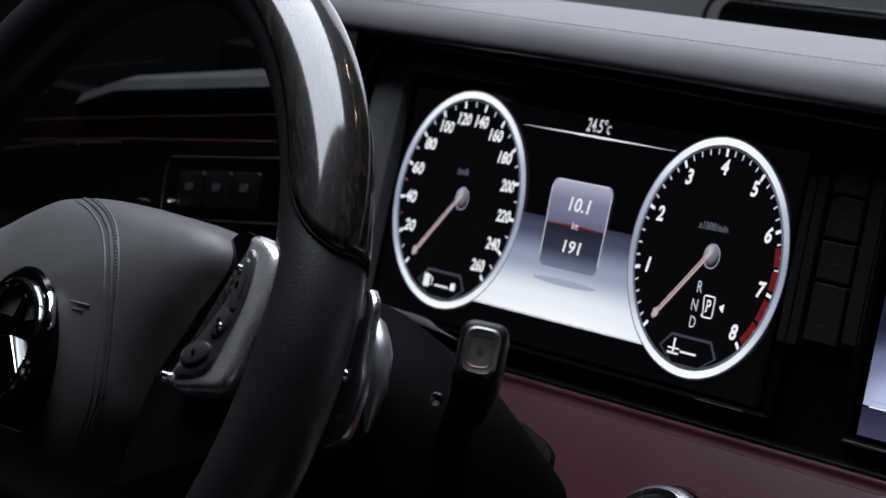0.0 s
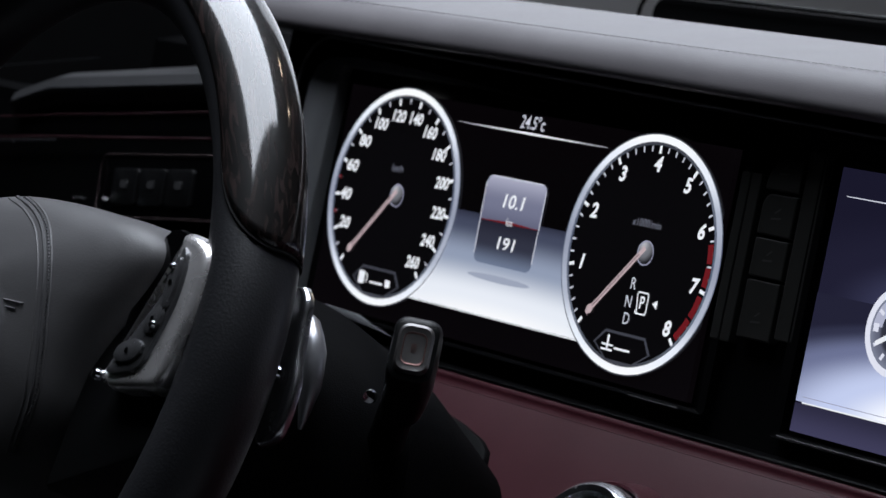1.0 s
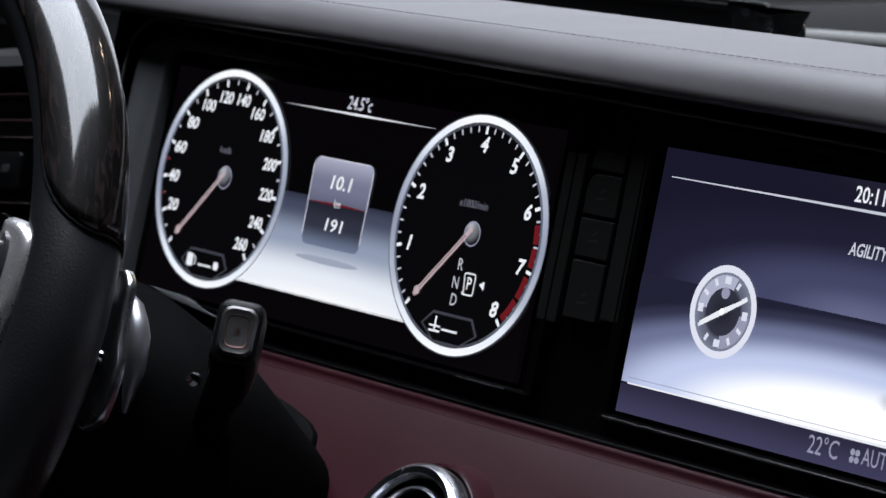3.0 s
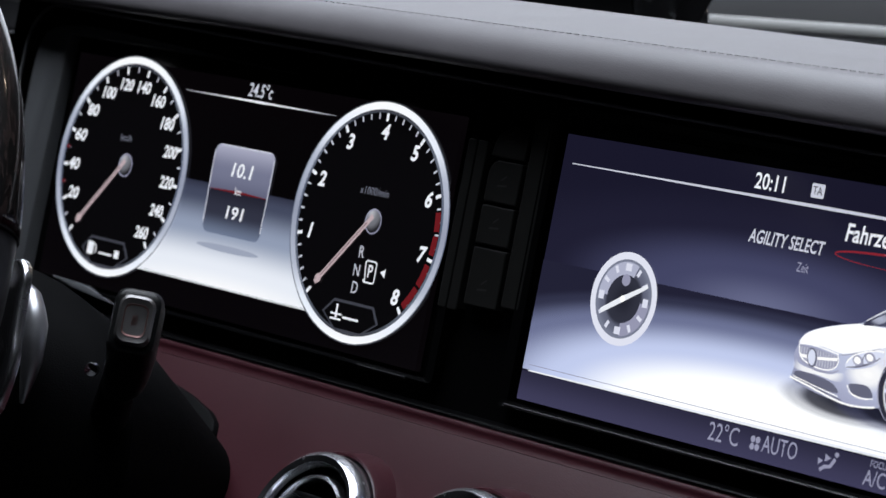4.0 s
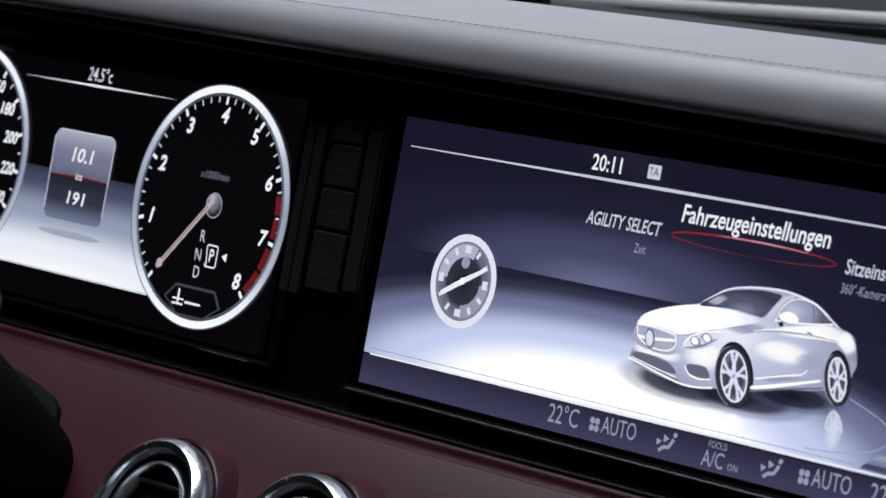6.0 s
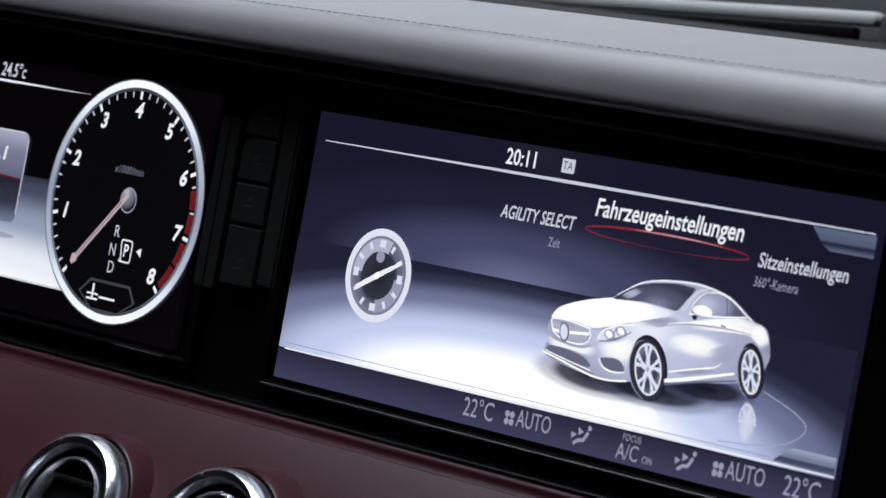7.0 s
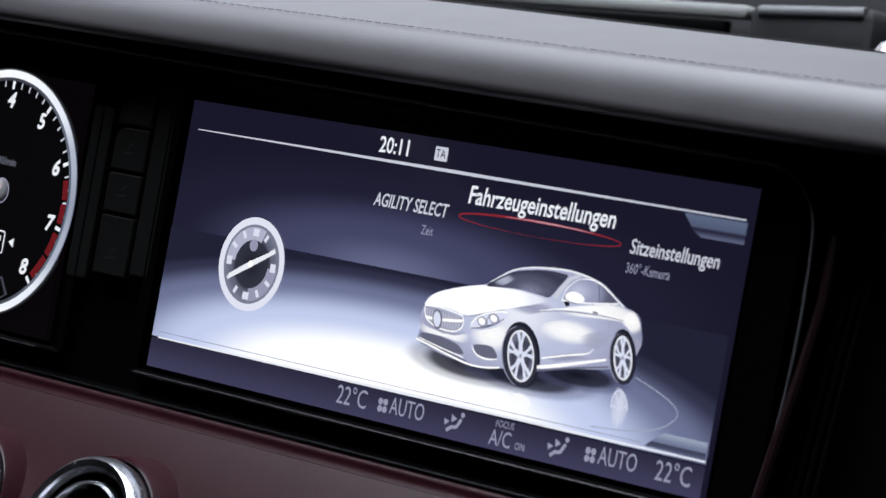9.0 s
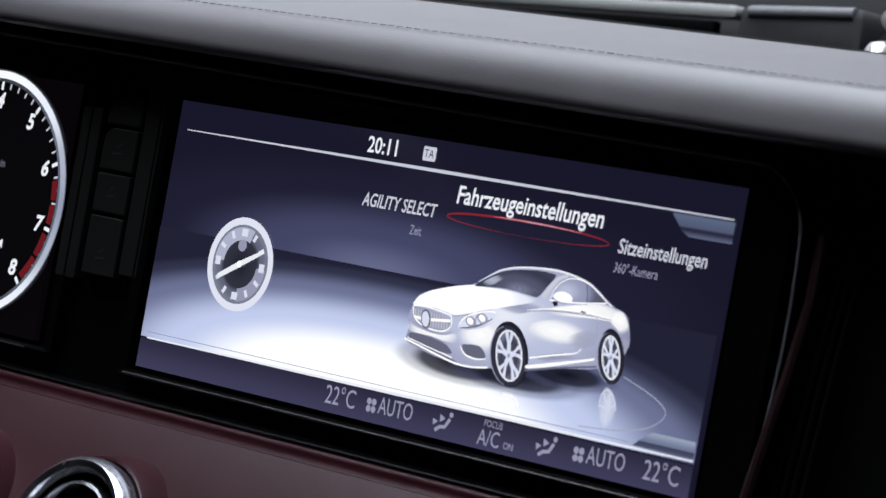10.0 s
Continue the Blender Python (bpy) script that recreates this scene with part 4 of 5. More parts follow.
# wheels: dark arch, tyre, bright rim with five forked spokes over a dim disc
for wx, wz, rx, rz, ix, iz, sl in ((0.1994, 0.0355, 0.0089, 0.0110, 0.0066, 0.0093, -0.225), (0.2472, 0.0424, 0.0057, 0.0090, 0.0042, 0.0077, -0.225)):
    part("arch_picture", flat(ellipse(wx + 0.0006, wz + 0.0008, rx * 1.05, rz * 1.07, 36, sl), P3), DARKP, carp)
    w = part("wheel_picture", flat(ellipse(wx, wz, rx, rz, 36, sl), P4), TYREP, carp)
    el = ellipse(wx - 0.0003, wz, rx * 0.95, rz * 0.96, 36, sl)
    part("tyre_picture", stroke(el[10:27], (0.0002, 0.0006, 0.0002), P5), MIDP, w)
    cx = wx + 0.0007
    part("disc_picture", flat(ellipse(cx, wz + 0.0003, ix, iz, 36, sl), P5 - 0.00003), radial("picture_disc", (cx, wz), (ix, iz), [(0.0, (0.10, 0.105, 0.16)), (0.6, (0.05, 0.052, 0.085)), (1.0, (0.16, 0.17, 0.24))]), w)
    el = ellipse(cx, wz + 0.0003, ix * 0.96, iz * 0.96, 40, sl)
    part("rim_picture", stroke(el + el[:1], 0.0007, P6), WHITE, w)
    sp = []
    for k in range(5):
        a = 2 * math.pi * (k + 0.28) / 5
        for da in (-0.30, 0.16):
            ends = [(cx + q * (ix * math.cos(a + e) + sl * iz * math.sin(a + e)), wz + 0.0003 + q * iz * math.sin(a + e)) for q, e in ((0.06, 0.0), (0.5, da * 0.55), (0.95, da))]
            sp.append(stroke(ends, (0.0020, 0.0010, 0.0017) if ix > 0.005 else (0.0014, 0.0008, 0.0012), P6 - 0.00005))
    part("spoke_picture", joined(sp), LAMP, w)
    part("hub_picture", flat(ellipse(cx, wz + 0.0003, 0.0007, 0.0009, 14), P7 - 0.00005), MIDP, w)
REFLECT = glow("picture_reflection", (0.34, 0.38, 0.51))
for i, (x, z, rx, rz) in enumerate(((0.2035, 0.0182, 0.0064, 0.0044), (0.2500, 0.0240, 0.0046, 0.0082))):
    top = (1.0, 1.0, 1.0, 0.75) if i == 0 else (0.80, 0.84, 0.95, 0.7)
    glowm = radial("picture_wheel_reflection", (x, z + 0.3 * rz), (rx, rz * 1.2), [(0.0, top), (0.55, (*top[:3], 0.45)), (1.0, (*top[:3], 0.0))])
    part("reflection_picture", flat(ellipse(x, z, rx, rz, 30, -0.245), -0.0006), glowm, carp)
for x, z, rx, rz, tone in ((0.2030, 0.0185, 0.0060, 0.0036, (0.97, 0.98, 1.0)), (0.2500, 0.0245, 0.0042, 0.0074, (0.62, 0.66, 0.84))):
    MIRRORED = glow("picture_mirrored", tone)
    el = ellipse(x, z, rx * 0.9, rz * 0.9, 30, -0.2)
    part("reflection_picture", joined([stroke(el[0:16], 0.0006, -0.00075)] + [stroke([(x, z), (x + rx * 0.85 * math.cos(a) - 0.2 * rz * 0.85 * math.sin(a), z + rz * 0.85 * math.sin(a))], (0.0009, 0.0006, 0.0006), -0.00075) for a in (0.3, 1.2, 2.1, 3.0, 4.4)]), MIRRORED, carp)
part("stage_ring", stroke(smooth_line([(0.2545, 0.0370), (0.2700, 0.0320), (0.2762, 0.0272), (0.2700, 0.0215), (0.2560, 0.0180), (0.2380, 0.0165)], False), 0.0004, L1 - 0.0001), REFLECT, disp)

# ---- black glass buttons between the screens ----
BTN_MARK = mat("button_mark", (0.012, 0.012, 0.0125), 0.5)
BTN = mat("button_black", (0.0100, 0.0098, 0.0094), 0.36, spec=0.2, vary=0.1, vscale=60)
for z0, z1, rad in ((0.0952, 0.1088, (0.0006, 0.0006, 0.0008, 0.012)), (0.0763, 0.0938, (0.0006, 0.0006, 0.0008, 0.006)), (0.0585, 0.0748, (0.0006,) * 4), (0.0325, 0.0570, (0.0006,) * 4)):
    b = thing("console_button", (-0.0322, 0.004, z0), label="gloss black push button between the two screens", category="button", group="buttons between the screens")
    part("cap", slab(rrect(-0.0103, 0, 0.0103, z1 - z0, rad, 6), -0.0055, 0.0, 0.0006), BTN, b, smooth=False)
    part("mark", joined([stroke([(-0.003, 0.007), (0.003, 0.0075)], 0.0008, -0.0057), stroke([(-0.001, 0.0095), (0.002, 0.0115)], 0.0007, -0.0057)]), BTN_MARK, b)
for x0, x1, z0, z1 in ((-0.0590, -0.0465, 0.029, 0.1010), (-0.0196, -0.0085, 0.0345, 0.1135)):
    part("side_panel", slab(rrect(x0, z0, x1, z1, 0.0012), -0.0012, 0.004, 0.0005), BTN, housing, smooth=False)

# ---- steering wheel ----
wheel = thing("steering_wheel", (-0.203, -0.256, -0.0325), (-10.7, 0, 0), label="steering wheel with dark wood and black leather rim", category="steering wheel")
RW, RN, RT = 0.1718, 0.0182, 0.0166


def rim_point(th, ph, grow=0.0):
    """th: round the wheel; ph: round the rim's section, 0 outwards, 90 towards the driver."""
    low = math.degrees(math.asin(max(-1.0, min(1.0, math.sin(th)))))
    k = min(max((18 - low) / 40, 0), 1)
    r = RW - 0.006 * k * k * (3 - 2 * k) + (RT + grow) * math.cos(ph)
    return (r * math.cos(th), -(RN + grow) * math.sin(ph), r * math.sin(th))


rim = part("rim", loft([[rim_point(2 * math.pi * i / 120, 2 * math.pi * j / 24) for j in range(24)] for i in range(120)], True, False, True), LEATHER_RIM, wheel, "black leather rim")
# wood insert: a lacquered skin on the outer and front side, rounded off at both ends
rows = []
p0, p1 = radians(-75), radians(89)
for j in range(33):
    q = j / 32
    ph = p0 + (p1 - p0) * q
    cut = radians(13) * (1 - math.sqrt(1 - (max(0, (q - 0.5) / 0.5) * 0.995) ** 2))
    rows.append([rim_point(radians(21.5) + cut + (radians(112) - radians(21.5) - cut) * i / 60, ph, 0.0009) for i in range(61)])
wood = part("wood_insert", loft(rows, False, False), WOOD, rim, "dark lacquered wood")
m = wood.modifiers.new("thickness", "SOLIDIFY")
m.thickness, m.offset = 0.0016, -1
part("wood_joint", tube([rim_point(radians(21.0) + radians(13) * (1 - math.sqrt(1 - (max(0, (j / 32 - 0.5) / 0.5) * 0.995) ** 2)), p0 + (p1 - p0) * j / 32, 0.0004) for j in range(33)], 0.0007, 6), SOFT, rim)
for th in (43, 139, -38, 218):
    part("rim_seam", tube([rim_point(radians(th), radians(a), 0.0) for a in (range(150, 231, 10) if th == 43 else range(0, 361, 15))], 0.0007, 6), THREAD, rim)

# airbag cover: a padded dome
edge = smooth_line([(-0.125, -0.035), (-0.108, 0.006), (-0.072, 0.033), (-0.045, 0.046), (-0.030, 0.0536), (-0.011, 0.0610), (0.011, 0.0645), (0.038, 0.0662), (0.070, 0.0660), (0.101, 0.0652), (0.116, 0.0618), (0.1228, 0.0560), (0.1228, 0.0480), (0.1155, 0.0345), (0.104, 0.0190), (0.0955, 0.002), (0.085, -0.027), (0.04, -0.062), (-0.05, -0.062)], True, 4)
DOME = ((1.0, -0.002), (0.995, -0.0080), (0.97, -0.0148), (0.93, -0.0192), (0.86, -0.0232), (0.74, -0.0262), (0.58, -0.0284), (0.38, -0.0303), (0.18, -0.0315), (0.03, -0.0319))


def fall(z):
    """How far the padded cover curves away from the driver below its middle."""
    return 2.6 * max(0.0, 0.030 - z) ** 2


rings = []
for s, y in ((0.96, 0.008), *DOME):
    rings.append([(0.01 + (x - 0.01) * s, y + fall(0.020 + (z - 0.020) * s), 0.020 + (z - 0.020) * s) for x, z in edge])
cover = part("airbag_cover", loft(rings), LEATHER_HUB, wheel, "grey-black leather airbag cover")


def on_cover(x, z, up=0.0):
    """A point on the airbag cover's padded face."""
    dx, dz = x - 0.01, z - 0.020
    reach = 9.0
    for (ax_, az_), (bx_, bz_) in zip(edge, edge[1:] + edge[:1]):
        px, pz, qx, qz = ax_ - 0.01, az_ - 0.020, bx_ - ax_, bz_ - az_
        det = dx * qz - dz * qx
        if abs(det) > 1e-12:
            k, w = (px * qz - pz * qx) / det, (px * dz - pz * dx) / det
            if k > 0 and -1e-6 <= w <= 1 + 1e-6:
                reach = min(reach, k)
    s = min(1 / reach, 1.0)
    for (s1, y1), (s0, y0) in zip(DOME, DOME[1:]):
        if s0 <= s <= s1:
            return (x, y0 + (y1 - y0) * (s - s0) / (s1 - s0) - up + fall(z), z)
    return (x, -0.0319 - up + fall(z), z)


seam = smooth_line([(0.008, 0.0610), (0.0288, 0.0581), (0.0473, 0.0521), (0.0614, 0.0422), (0.0684, 0.0314), (0.0723, 0.0178), (0.0748, 0.0017), (0.074, -0.015), (0.062, -0.036)], False, 8)
for off, r in ((0.0, 0.0011), (0.0042, 0.0005), (-0.0036, 0.0005)):
    part("cover_seam", tube([on_cover(x + off, z + off * 0.4, -0.0004 if off == 0 else 0.0) for x, z in seam], r, 6), THREAD if off == 0 else LEATHER_HUB, cover)
part("seam_stitches", joined([tube([on_cover(seam[i][0] + 0.0028, seam[i][1] + 0.001, 0.0002), on_cover((seam[i][0] * 0.4 + seam[i + 1][0] * 0.6) + 0.0028, (seam[i][1] * 0.4 + seam[i + 1][1] * 0.6) + 0.001, 0.0002)], 0.00045, 5) for i in range(len(seam) - 1)]), THREAD, cover)
part("cover_mark", joined([tube([on_cover(0.047, 0.019, 0.0002), on_cover(0.060, 0.0196, 0.0002)], 0.0006, 5), tube([on_cover(0.049, 0.0165, 0.0002), on_cover(0.056, 0.0168, 0.0002)], 0.0005, 5)]), THREAD, cover)
badge = part("badge", lathe([(0.0, -0.0290), (0.0235, -0.0290), (0.0245, -0.0315), (0.031, -0.0318), (0.0335, -0.0300), (0.034, -0.026), (0.034, -0.008)]), PIANO, wheel, "gloss black badge recess", at=pose(0.012, -0.001, -0.005))
part("badge_ring", tube([(0.0255 * math.cos(2 * math.pi * i / 48), -0.0325, 0.0255 * math.sin(2 * math.pi * i / 48)) for i in range(48)], 0.0019, 8, False, True), CHROME, badge, "chrome ring")
part("badge_bar", slab([(-0.0040, 0.0017), (0.0062, 0.0035), (0.0222, -0.0112), (0.0195, -0.0135)], -0.0335, -0.029, 0.0008), CHROME, badge, "plain chrome bar")
part("badge_bar", slab([(-0.003, 0.001), (0.003, 0.002), (0.006, 0.020), (0.003, 0.0215)], -0.0325, -0.029, 0.0008), PIANO, badge)

# added chrome arc that stands for the bright reflection on the recess edge
part("badge_glint", tube([(0.0325 * math.cos(radians(a)), -0.0320, 0.0325 * math.sin(radians(a))) for a in range(18, 52, 4)], [0.0008] + [0.0024] * 7 + [0.0008], 10), CHROME, badge, "chrome arc added as the highlight on the recess edge")

# spokes, with the switch panel of the one towards the screens
for s in (1, -1):
    part("spoke", slab([(s * x, z) for x, z in ((0.09, -0.045), (0.150, -0.020), (0.168, -0.008), (0.170, 0.040), (0.160, 0.052), (0.09, 0.05))], -0.010, 0.014, 0.004), SATIN, wheel, "satin black spoke")
pan = smooth_line([(0.1400, 0.0640), (0.1502, 0.0637), (0.1590, 0.0595), (0.1622, 0.0502), (0.1632, 0.0349), (0.1612, 0.0234), (0.1576, 0.0062), (0.1420, 0.0020), (0.1255, -0.0004), (0.1175, 0.0030), (0.1260, 0.0177), (0.1365, 0.0341), (0.1425, 0.0476), (0.1395, 0.0575)], True, 3)
panel = part("switch_panel", slab(pan, -0.0205, -0.008, 0.0040, 5), SILVER, wheel, "chrome-edged switch panel")
part("switch_gap", slab(smooth_line([(0.118, 0.0650), (0.134, 0.0640), (0.143, 0.0600), (0.1450, 0.0500), (0.138, 0.0330), (0.122, 0.0090), (0.110, 0.0200), (0.110, 0.0500)], True, 3), -0.0125, -0.004, 0.002), PIANO, panel)
plate = smooth_line([(0.1450, 0.0575), (0.1490, 0.0565), (0.1520, 0.0490), (0.1527, 0.0370), (0.1500, 0.0240), (0.1455, 0.0110), (0.1340, 0.0060), (0.1235, 0.0052), (0.1290, 0.0160), (0.1388, 0.0320), (0.1455, 0.0460)], True, 3)
part("switch_plate", slab(plate, -0.0222, -0.018, 0.0014), KEY_GLOSS, panel, "dark polished switch plate")
for x, z, rx, rz, lean in ((0.1482, 0.0440, 0.0034, 0.0105, -0.06), (0.1452, 0.0290, 0.0050, 0.0058, 0.3), (0.1360, 0.0150, 0.0082, 0.0052, 0.7)):
    sw = part("switch_key", slab(ellipse(x, z, rx, rz, 28, lean), -0.0236, -0.021, 0.0010), KEY_GLOSS, panel)
    part("switch_dot", annulus(x, z, 0.0, 0.0012, -0.0239, n=16), CHROME, sw)
for x, z in ((0.1462, 0.0500), (0.1468, 0.0270)):
    part("panel_bead", lathe([(0.0, -0.0026), (0.0013, -0.0018), (0.0018, 0.0)], 14), CHROME, panel, at=pose(x, -0.0228, z))
part("panel_bead", lathe([(0.0, -0.003), (0.0018, -0.0024), (0.0026, -0.0008), (0.0026, 0.001)], 16), CHROME, panel, at=pose(0.1192, -0.0210, 0.0030))
# shift paddle behind the rim
pad = smooth_line([(0.1480, 0.0580), (0.1550, 0.0605), (0.1590, 0.0605), (0.1642, 0.0556), (0.1668, 0.0469), (0.1710, 0.0341), (0.1755, 0.0236), (0.1760, 0.0060), (0.1700, 0.0000), (0.1620, 0.0000), (0.1560, 0.0200), (0.1520, 0.0414)], True, 4)
paddle = part("shift_paddle", slab(pad, 0.026, 0.030, 0.0022, 4), SATIN_METAL, wheel, "brushed metal shift paddle")
part("paddle_bead", lathe([(0.0, -0.003), (0.002, -0.0022), (0.0028, 0.0)], 16), CHROME, paddle, at=pose(0.1625, 0.0255, 0.0264))

# ---- steering column and gear selector ----
def smooth_line3(pts):
    """The points and their midpoints, drawn into a soft bend."""
    out = []
    for a, b in zip(pts, pts[1:]):
        out += [a, tuple((p + q) / 2 for p, q in zip(a, b))]
    return out + [pts[-1]]


col = thing("steering_column", (-0.203, -0.13, -0.055), label="black leather-grained steering column shroud behind the wheel", category="steering column")
rg = []
for y, rx, rz, dz in ((-0.105, 0.040, 0.030, 0.014), (-0.098, 0.058, 0.044, 0.012), (-0.07, 0.072, 0.050, 0.006), (-0.045, 0.094, 0.058, 0.003), (-0.02, 0.122, 0.067, 0.0), (0.0, 0.127, 0.068, 0.0), (0.04, 0.108, 0.055, -0.004), (0.10, 0.070, 0.034, -0.02)):
    rg.append([(rx * math.copysign(abs(math.cos(a)) ** 0.8, math.cos(a)), y, dz + rz * math.copysign(abs(math.sin(a)) ** 0.8, math.sin(a))) for a in (2 * math.pi * i / 48 for i in range(48))])
part("shroud", loft(rg), SHROUD, col)
part("collar", tube(smooth_line3([(0.084, -0.040, 0.0665), (0.0975, -0.041, 0.0590), (0.1060, -0.042, 0.0485), (0.1085, -0.042, 0.0360), (0.1070, -0.042, 0.0180)]), [0.001, 0.003, 0.0048, 0.0055, 0.0055, 0.0050, 0.0044, 0.003, 0.001], 12), BRUSHED, col, "grey metal collar")

sel = thing("gear_selector", (-0.033, -0.170, 0.0045), label="black gear selector stalk with a brushed metal end button", category="gear selector")
ax = Vector((0.74, -0.62, 0.26)).normalized()
sx = Vector((0.62, 0.74, 0.0)).normalized()
sz = sx.cross(ax)
if sz.z < 0:
    sz = -sz


def sel_ring(c, w, h, r):
    return [tuple(Vector(c) + sx * x + sz * z) for x, z in rrect(-w, -h, w, h, r, 5)]


part("knob", loft([sel_ring(ax * d + Vector((dx, 0, dz)), w, h, min(w, h) * 0.55) for d, w, h, dx, dz in ((0.0075, 0.0072, 0.0105, 0, 0), (0.0065, 0.0086, 0.0122, 0, 0), (0.003, 0.0095, 0.0134, 0, 0), (-0.008, 0.0096, 0.0138, 0, -0.001), (-0.018, 0.0092, 0.0135, -0.002, -0.006), (-0.028, 0.0080, 0.0115, -0.004, -0.011), (-0.036, 0.0060, 0.0080, -0.008, -0.016))]), SATIN, sel)
ring_o = part("end_button", loft([sel_ring(ax * d, w, h, min(w, h) * 0.6) for d, w, h in ((0.0060, 0.0070, 0.0098), (0.0082, 0.0070, 0.0098), (0.0094, 0.0060, 0.0086), (0.0090, 0.0048, 0.0070))]), mat("button_ring", (0.10, 0.095, 0.095), 0.34, 0.8, vary=0.1, vscale=140), sel, "brushed metal button")
part("button_face", loft([sel_ring(ax * d, w, h, min(w, h) * 0.6) for d, w, h in ((0.0080, 0.0050, 0.0070), (0.0092, 0.0046, 0.0064), (0.0086, 0.0030, 0.0042), (0.0090, 0.0012, 0.0020))]), mat("button_bronze", (0.24, 0.145, 0.135), 0.36, 1.0), ring_o)
part("arm", tube([(-0.031, 0.020, -0.023), (-0.048, 0.030, -0.040), (-0.085, 0.040, -0.055)], [0.0072, 0.0080, 0.009], 14), SOFT, sel)
part("arm_ring", lathe([(0.0, -0.002), (0.0025, -0.0015), (0.003, 0.002)], 16), CHROME, sel, "small chrome stud", at=pose(-0.0290, 0.004, -0.0215, 0, 0, 50))

# ---- round air vents in the leather panel ----
def vent():
    v = thing("air_vent", (-0.0585, -0.042, -0.0715), (-20, 0, 0), label="round chrome-ringed air vent in the burgundy dashboard", category="air vent", group="round air vents")
    v.scale = (0.88, 0.88, 0.88)
    part("collar", lathe([(0.0475, 0.014), (0.0425, 0.003), (0.0408, -0.0030), (0.0398, -0.0046), (0.0386, -0.0042), (0.0378, 0.004)], 72), BURGUNDY, v, "burgundy leather collar")
    part("outer_ring", lathe([(0.0374, 0.004), (0.0374, -0.008), (0.0362, -0.0125), (0.0335, -0.0150), (0.0308, -0.0140), (0.0292, -0.0105), (0.0288, 0.008)], 72), SATIN_METAL, v, "polished metal ring")
    part("throat", lathe([(0.0290, -0.010), (0.0281, -0.0055), (0.0262, -0.0045), (0.0255, -0.006)], 60), PIANO, v)
    inner_ring = part("inner_ring", lathe([(0.0255, 0.006), (0.0255, -0.0085), (0.0246, -0.0118), (0.0231, -0.0122), (0.0222, -0.0090), (0.0220, 0.010)], 60), SATIN_METAL, v, "bright inner ring")
    part("back_plate", lathe([(0.0, -0.0045), (0.0228, -0.0045), (0.0228, 0.0)], 48), LINING, v)
    for z in (-0.014, 0.0, 0.014):
        w = math.sqrt(0.0219 ** 2 - z * z)
        part("vane", slab(rrect(-w, z - 0.0009, w, z + 0.0009, 0.0006, 2), -0.0095, -0.004, 0.0004), SATIN if z else SATIN_METAL, v)
    part("vane_knob", slab(rrect(-0.004, -0.003, 0.004, 0.003, 0.001), -0.0125, -0.005, 0.0008), CHROME, v)
    return v


v1 = vent()
copy_thing(v1, D @ pose(0.0325, -0.042, -0.0687, -20))

# ---- light switch unit at the dashboard's left end ----
ls = thing("light_switch_unit", (-0.475, -0.030, 0.039), (0, -6, 0), label="dark switch unit framed by a thin bright line", category="switch")
part("face", slab(rrect(-0.054, -0.0165, 0.070, 0.0150, 0.005), -0.0005, 0.006, 0.0005), PIANO, ls)
fr = rrect(-0.055, -0.0175, 0.071, 0.0160, 0.006)
part("bright_line", tube([(x, -0.001, z) for x, z in fr], 0.0006, 6, False, True), mat("rose_metal", (0.55, 0.42, 0.42), 0.25, 1.0), ls, "thin rose-toned metal line")
MARK = mat("switch_mark", (0.02, 0.02, 0.021), 0.5)
for x in (-0.027, 0.0, 0.027):
    k = part("key", slab(rrect(x - 0.012, -0.011, x + 0.012, 0.0085, 0.002), -0.0025, 0.0, 0.0008), SATIN, ls)
    part("key_mark", slab(rrect(x - 0.0035, -0.002, x + 0.0035, 0.0022, 0.0015), -0.0030, -0.0024), MARK, k)
stud = thing("switch_stud", (-0.545, -0.034, 0.0225), label="tiny chrome stud beside the light switches", category="switch")
part("cap", lathe([(0.0, -0.003), (0.0016, -0.0024), (0.0022, 0.0), (0.0022, 0.004)], 16), CHROME, stud)

# ---- behind the dashboard: projector well, windscreen foot, wipers, bonnet ----
well = thing("projector_well", (-0.330, 0.25, 0.1645), label="dark rounded well behind the dashboard top", category="trim")
wo = rrect(-0.128, -0.03, 0.120, 0.0335, (0.004, 0.004, 0.012, 0.012), 8)
part("wall", slab(rrect(-0.121, -0.03, 0.112, 0.0320, (0.004, 0.004, 0.010, 0.010), 8), 0.004, 0.02), SOFT, well)
part("rim", tube([(x, 0.0, z) for x, z in wo], 0.0014, 8, False, True), SATIN, well)
part("end_cap", slab(rrect(0.112, -0.03, 0.1215, 0.0305, (0.002, 0.002, 0.008, 0.002), 6), -0.002, 0.02, 0.002), SATIN_METAL, well, "pale metal end cap")
cowl = solid("windscreen_foot", loft([[(x, 0.10, 0.12), (x, 0.30, 0.185), (x, 0.46, 0.2035), (x, 0.60, 0.2050), (x, 0.60, 0.10), (x, 0.10, 0.08)] for x in (-0.72, -0.3, 0.2, 0.8)]), SOFT, "matt black plastic panel at the windscreen foot", "trim", "structure")
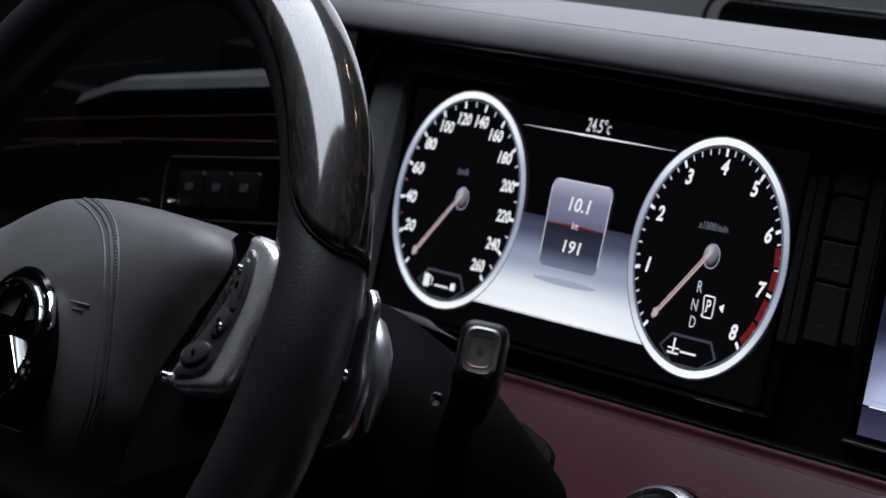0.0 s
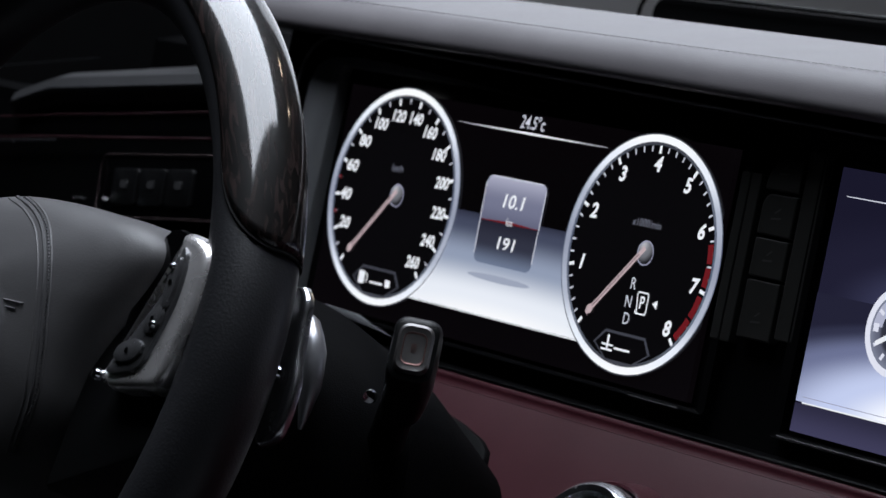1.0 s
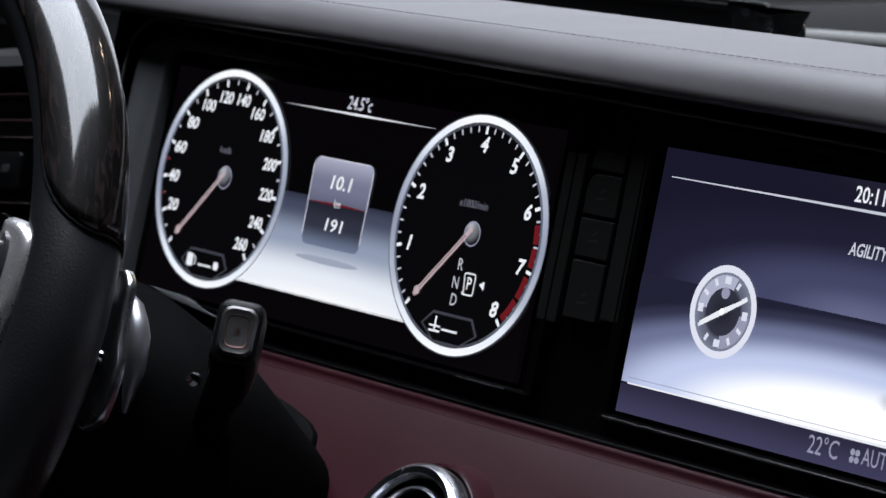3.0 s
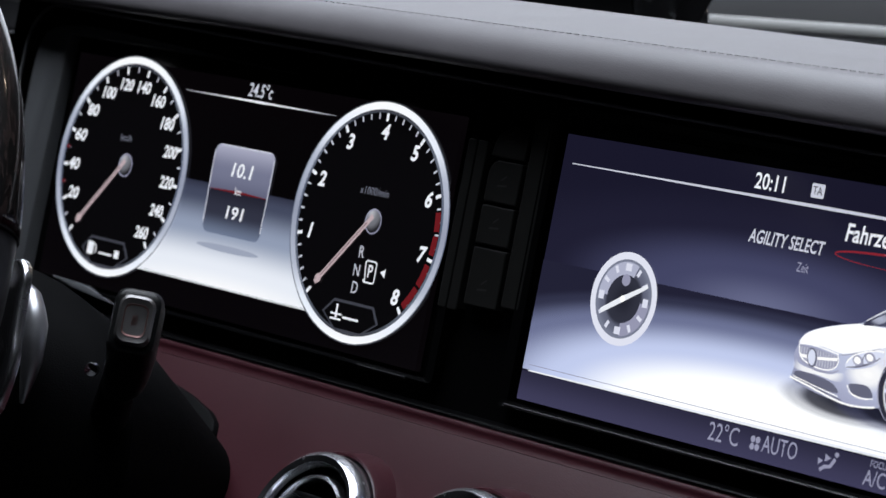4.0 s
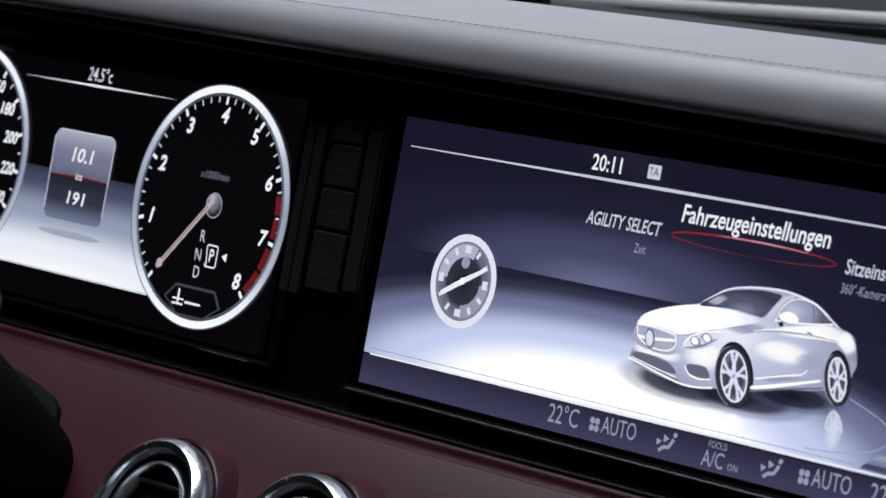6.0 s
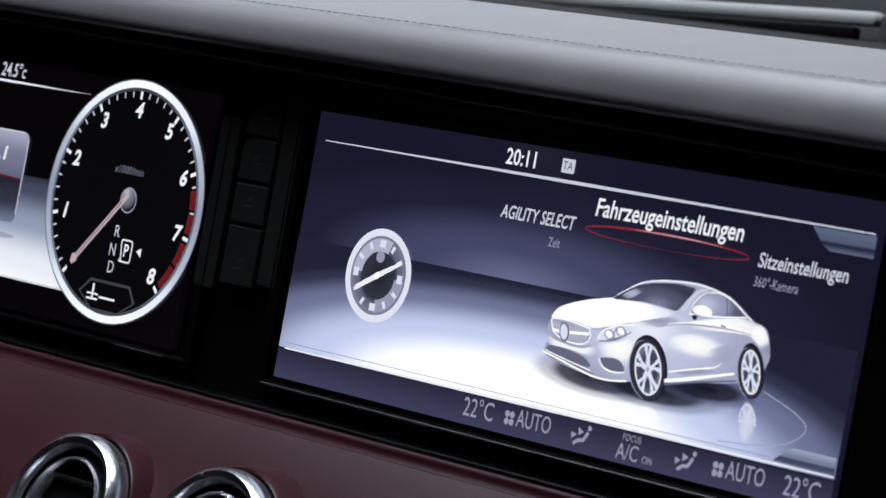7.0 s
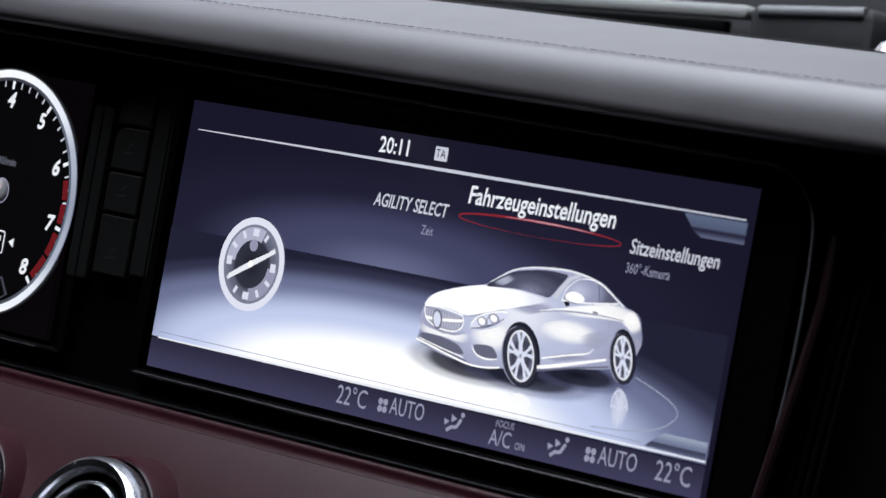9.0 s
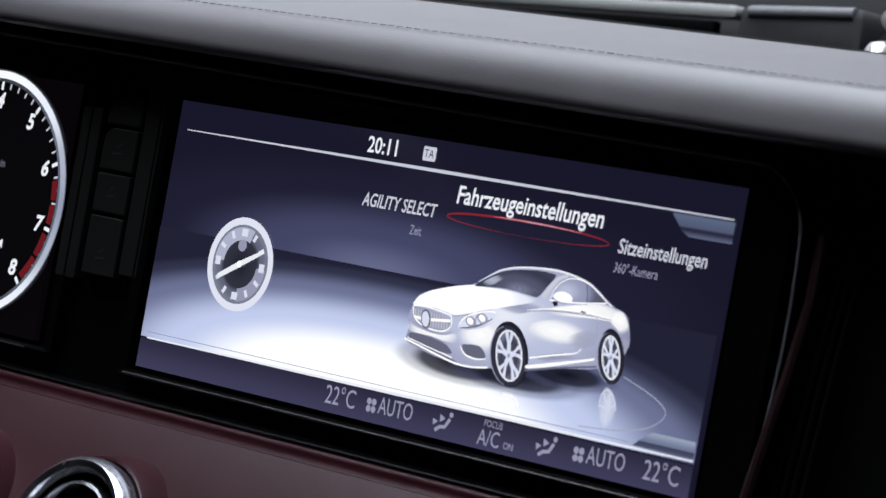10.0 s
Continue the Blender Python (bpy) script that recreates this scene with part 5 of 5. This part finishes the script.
wip = thing("wiper", (-0.29, 0.50, 0.214), (0, -2.0, 0), label="pale metal wiper arm lying along the windscreen foot", category="wiper")
part("arm", slab(rrect(-0.19, -0.004, 0.165, 0.0035, 0.0034, 5), -0.004, 0.004, 0.0025), mat("wiper_grey", (0.26, 0.26, 0.25), 0.5), wip)
part("blade", slab(rrect(-0.19, -0.012, 0.15, -0.0055, 0.001), -0.003, 0.003, 0.001), SOFT, wip)
jt = thing("wiper_joint", (-0.083, 0.51, 0.210), (0, -3, 0), label="grey cast wiper joint beside the wiper arm", category="wiper")
part("housing", slab(rrect(-0.042, -0.014, 0.042, 0.0165, 0.006, 5), -0.012, 0.012, 0.005), mat("joint_grey", (0.032, 0.032, 0.034), 0.5, spec=0.25, vary=0.15, vscale=60), jt)
part("ridge", tube([(-0.034, -0.011, 0.0125), (0.036, -0.011, 0.0135)], 0.0035, 10), mat("ridge_grey", (0.11, 0.11, 0.115), 0.45, vary=0.1, vscale=60), jt)
part("cap", lathe([(0.0, -0.008), (0.005, -0.0066), (0.0078, 0.0), (0.0078, 0.008)], 20), SILVER, jt, at=pose(0.056, -0.002, 0.0120))
jet = thing("washer_jet", (-0.0060, 0.47, 0.2010), label="small pale washer jet on the black windscreen foot", category="washer jet")
part("cap", lathe([(0.0, -0.009), (0.006, -0.0075), (0.0095, -0.002), (0.0100, 0.004)], 20), SILVER, jet, at=pose(0, 0, 0, -90))
PAINT = mat("dark_paint", (0.006, 0.006, 0.0065), 0.75, 0.0, coat=0.0, spec=0.1, vary=0.06, vscale=6)
bon = []
for y, z in ((0.50, 0.955), (0.56, 0.985), (0.75, 0.99), (1.2, 0.97), (1.7, 0.90), (1.9, 0.80)):
    bon.append([(x, y, z - 0.05 * (x / 0.9) ** 2) for x in (-0.9, -0.6, -0.3, 0.0, 0.3, 0.6, 0.9)] + [(0.9, y, 0.55), (-0.9, y, 0.55)])
solid("bonnet", loft(bon), PAINT, "dark painted bonnet before the windscreen", "bonnet", "structure", True, I4)
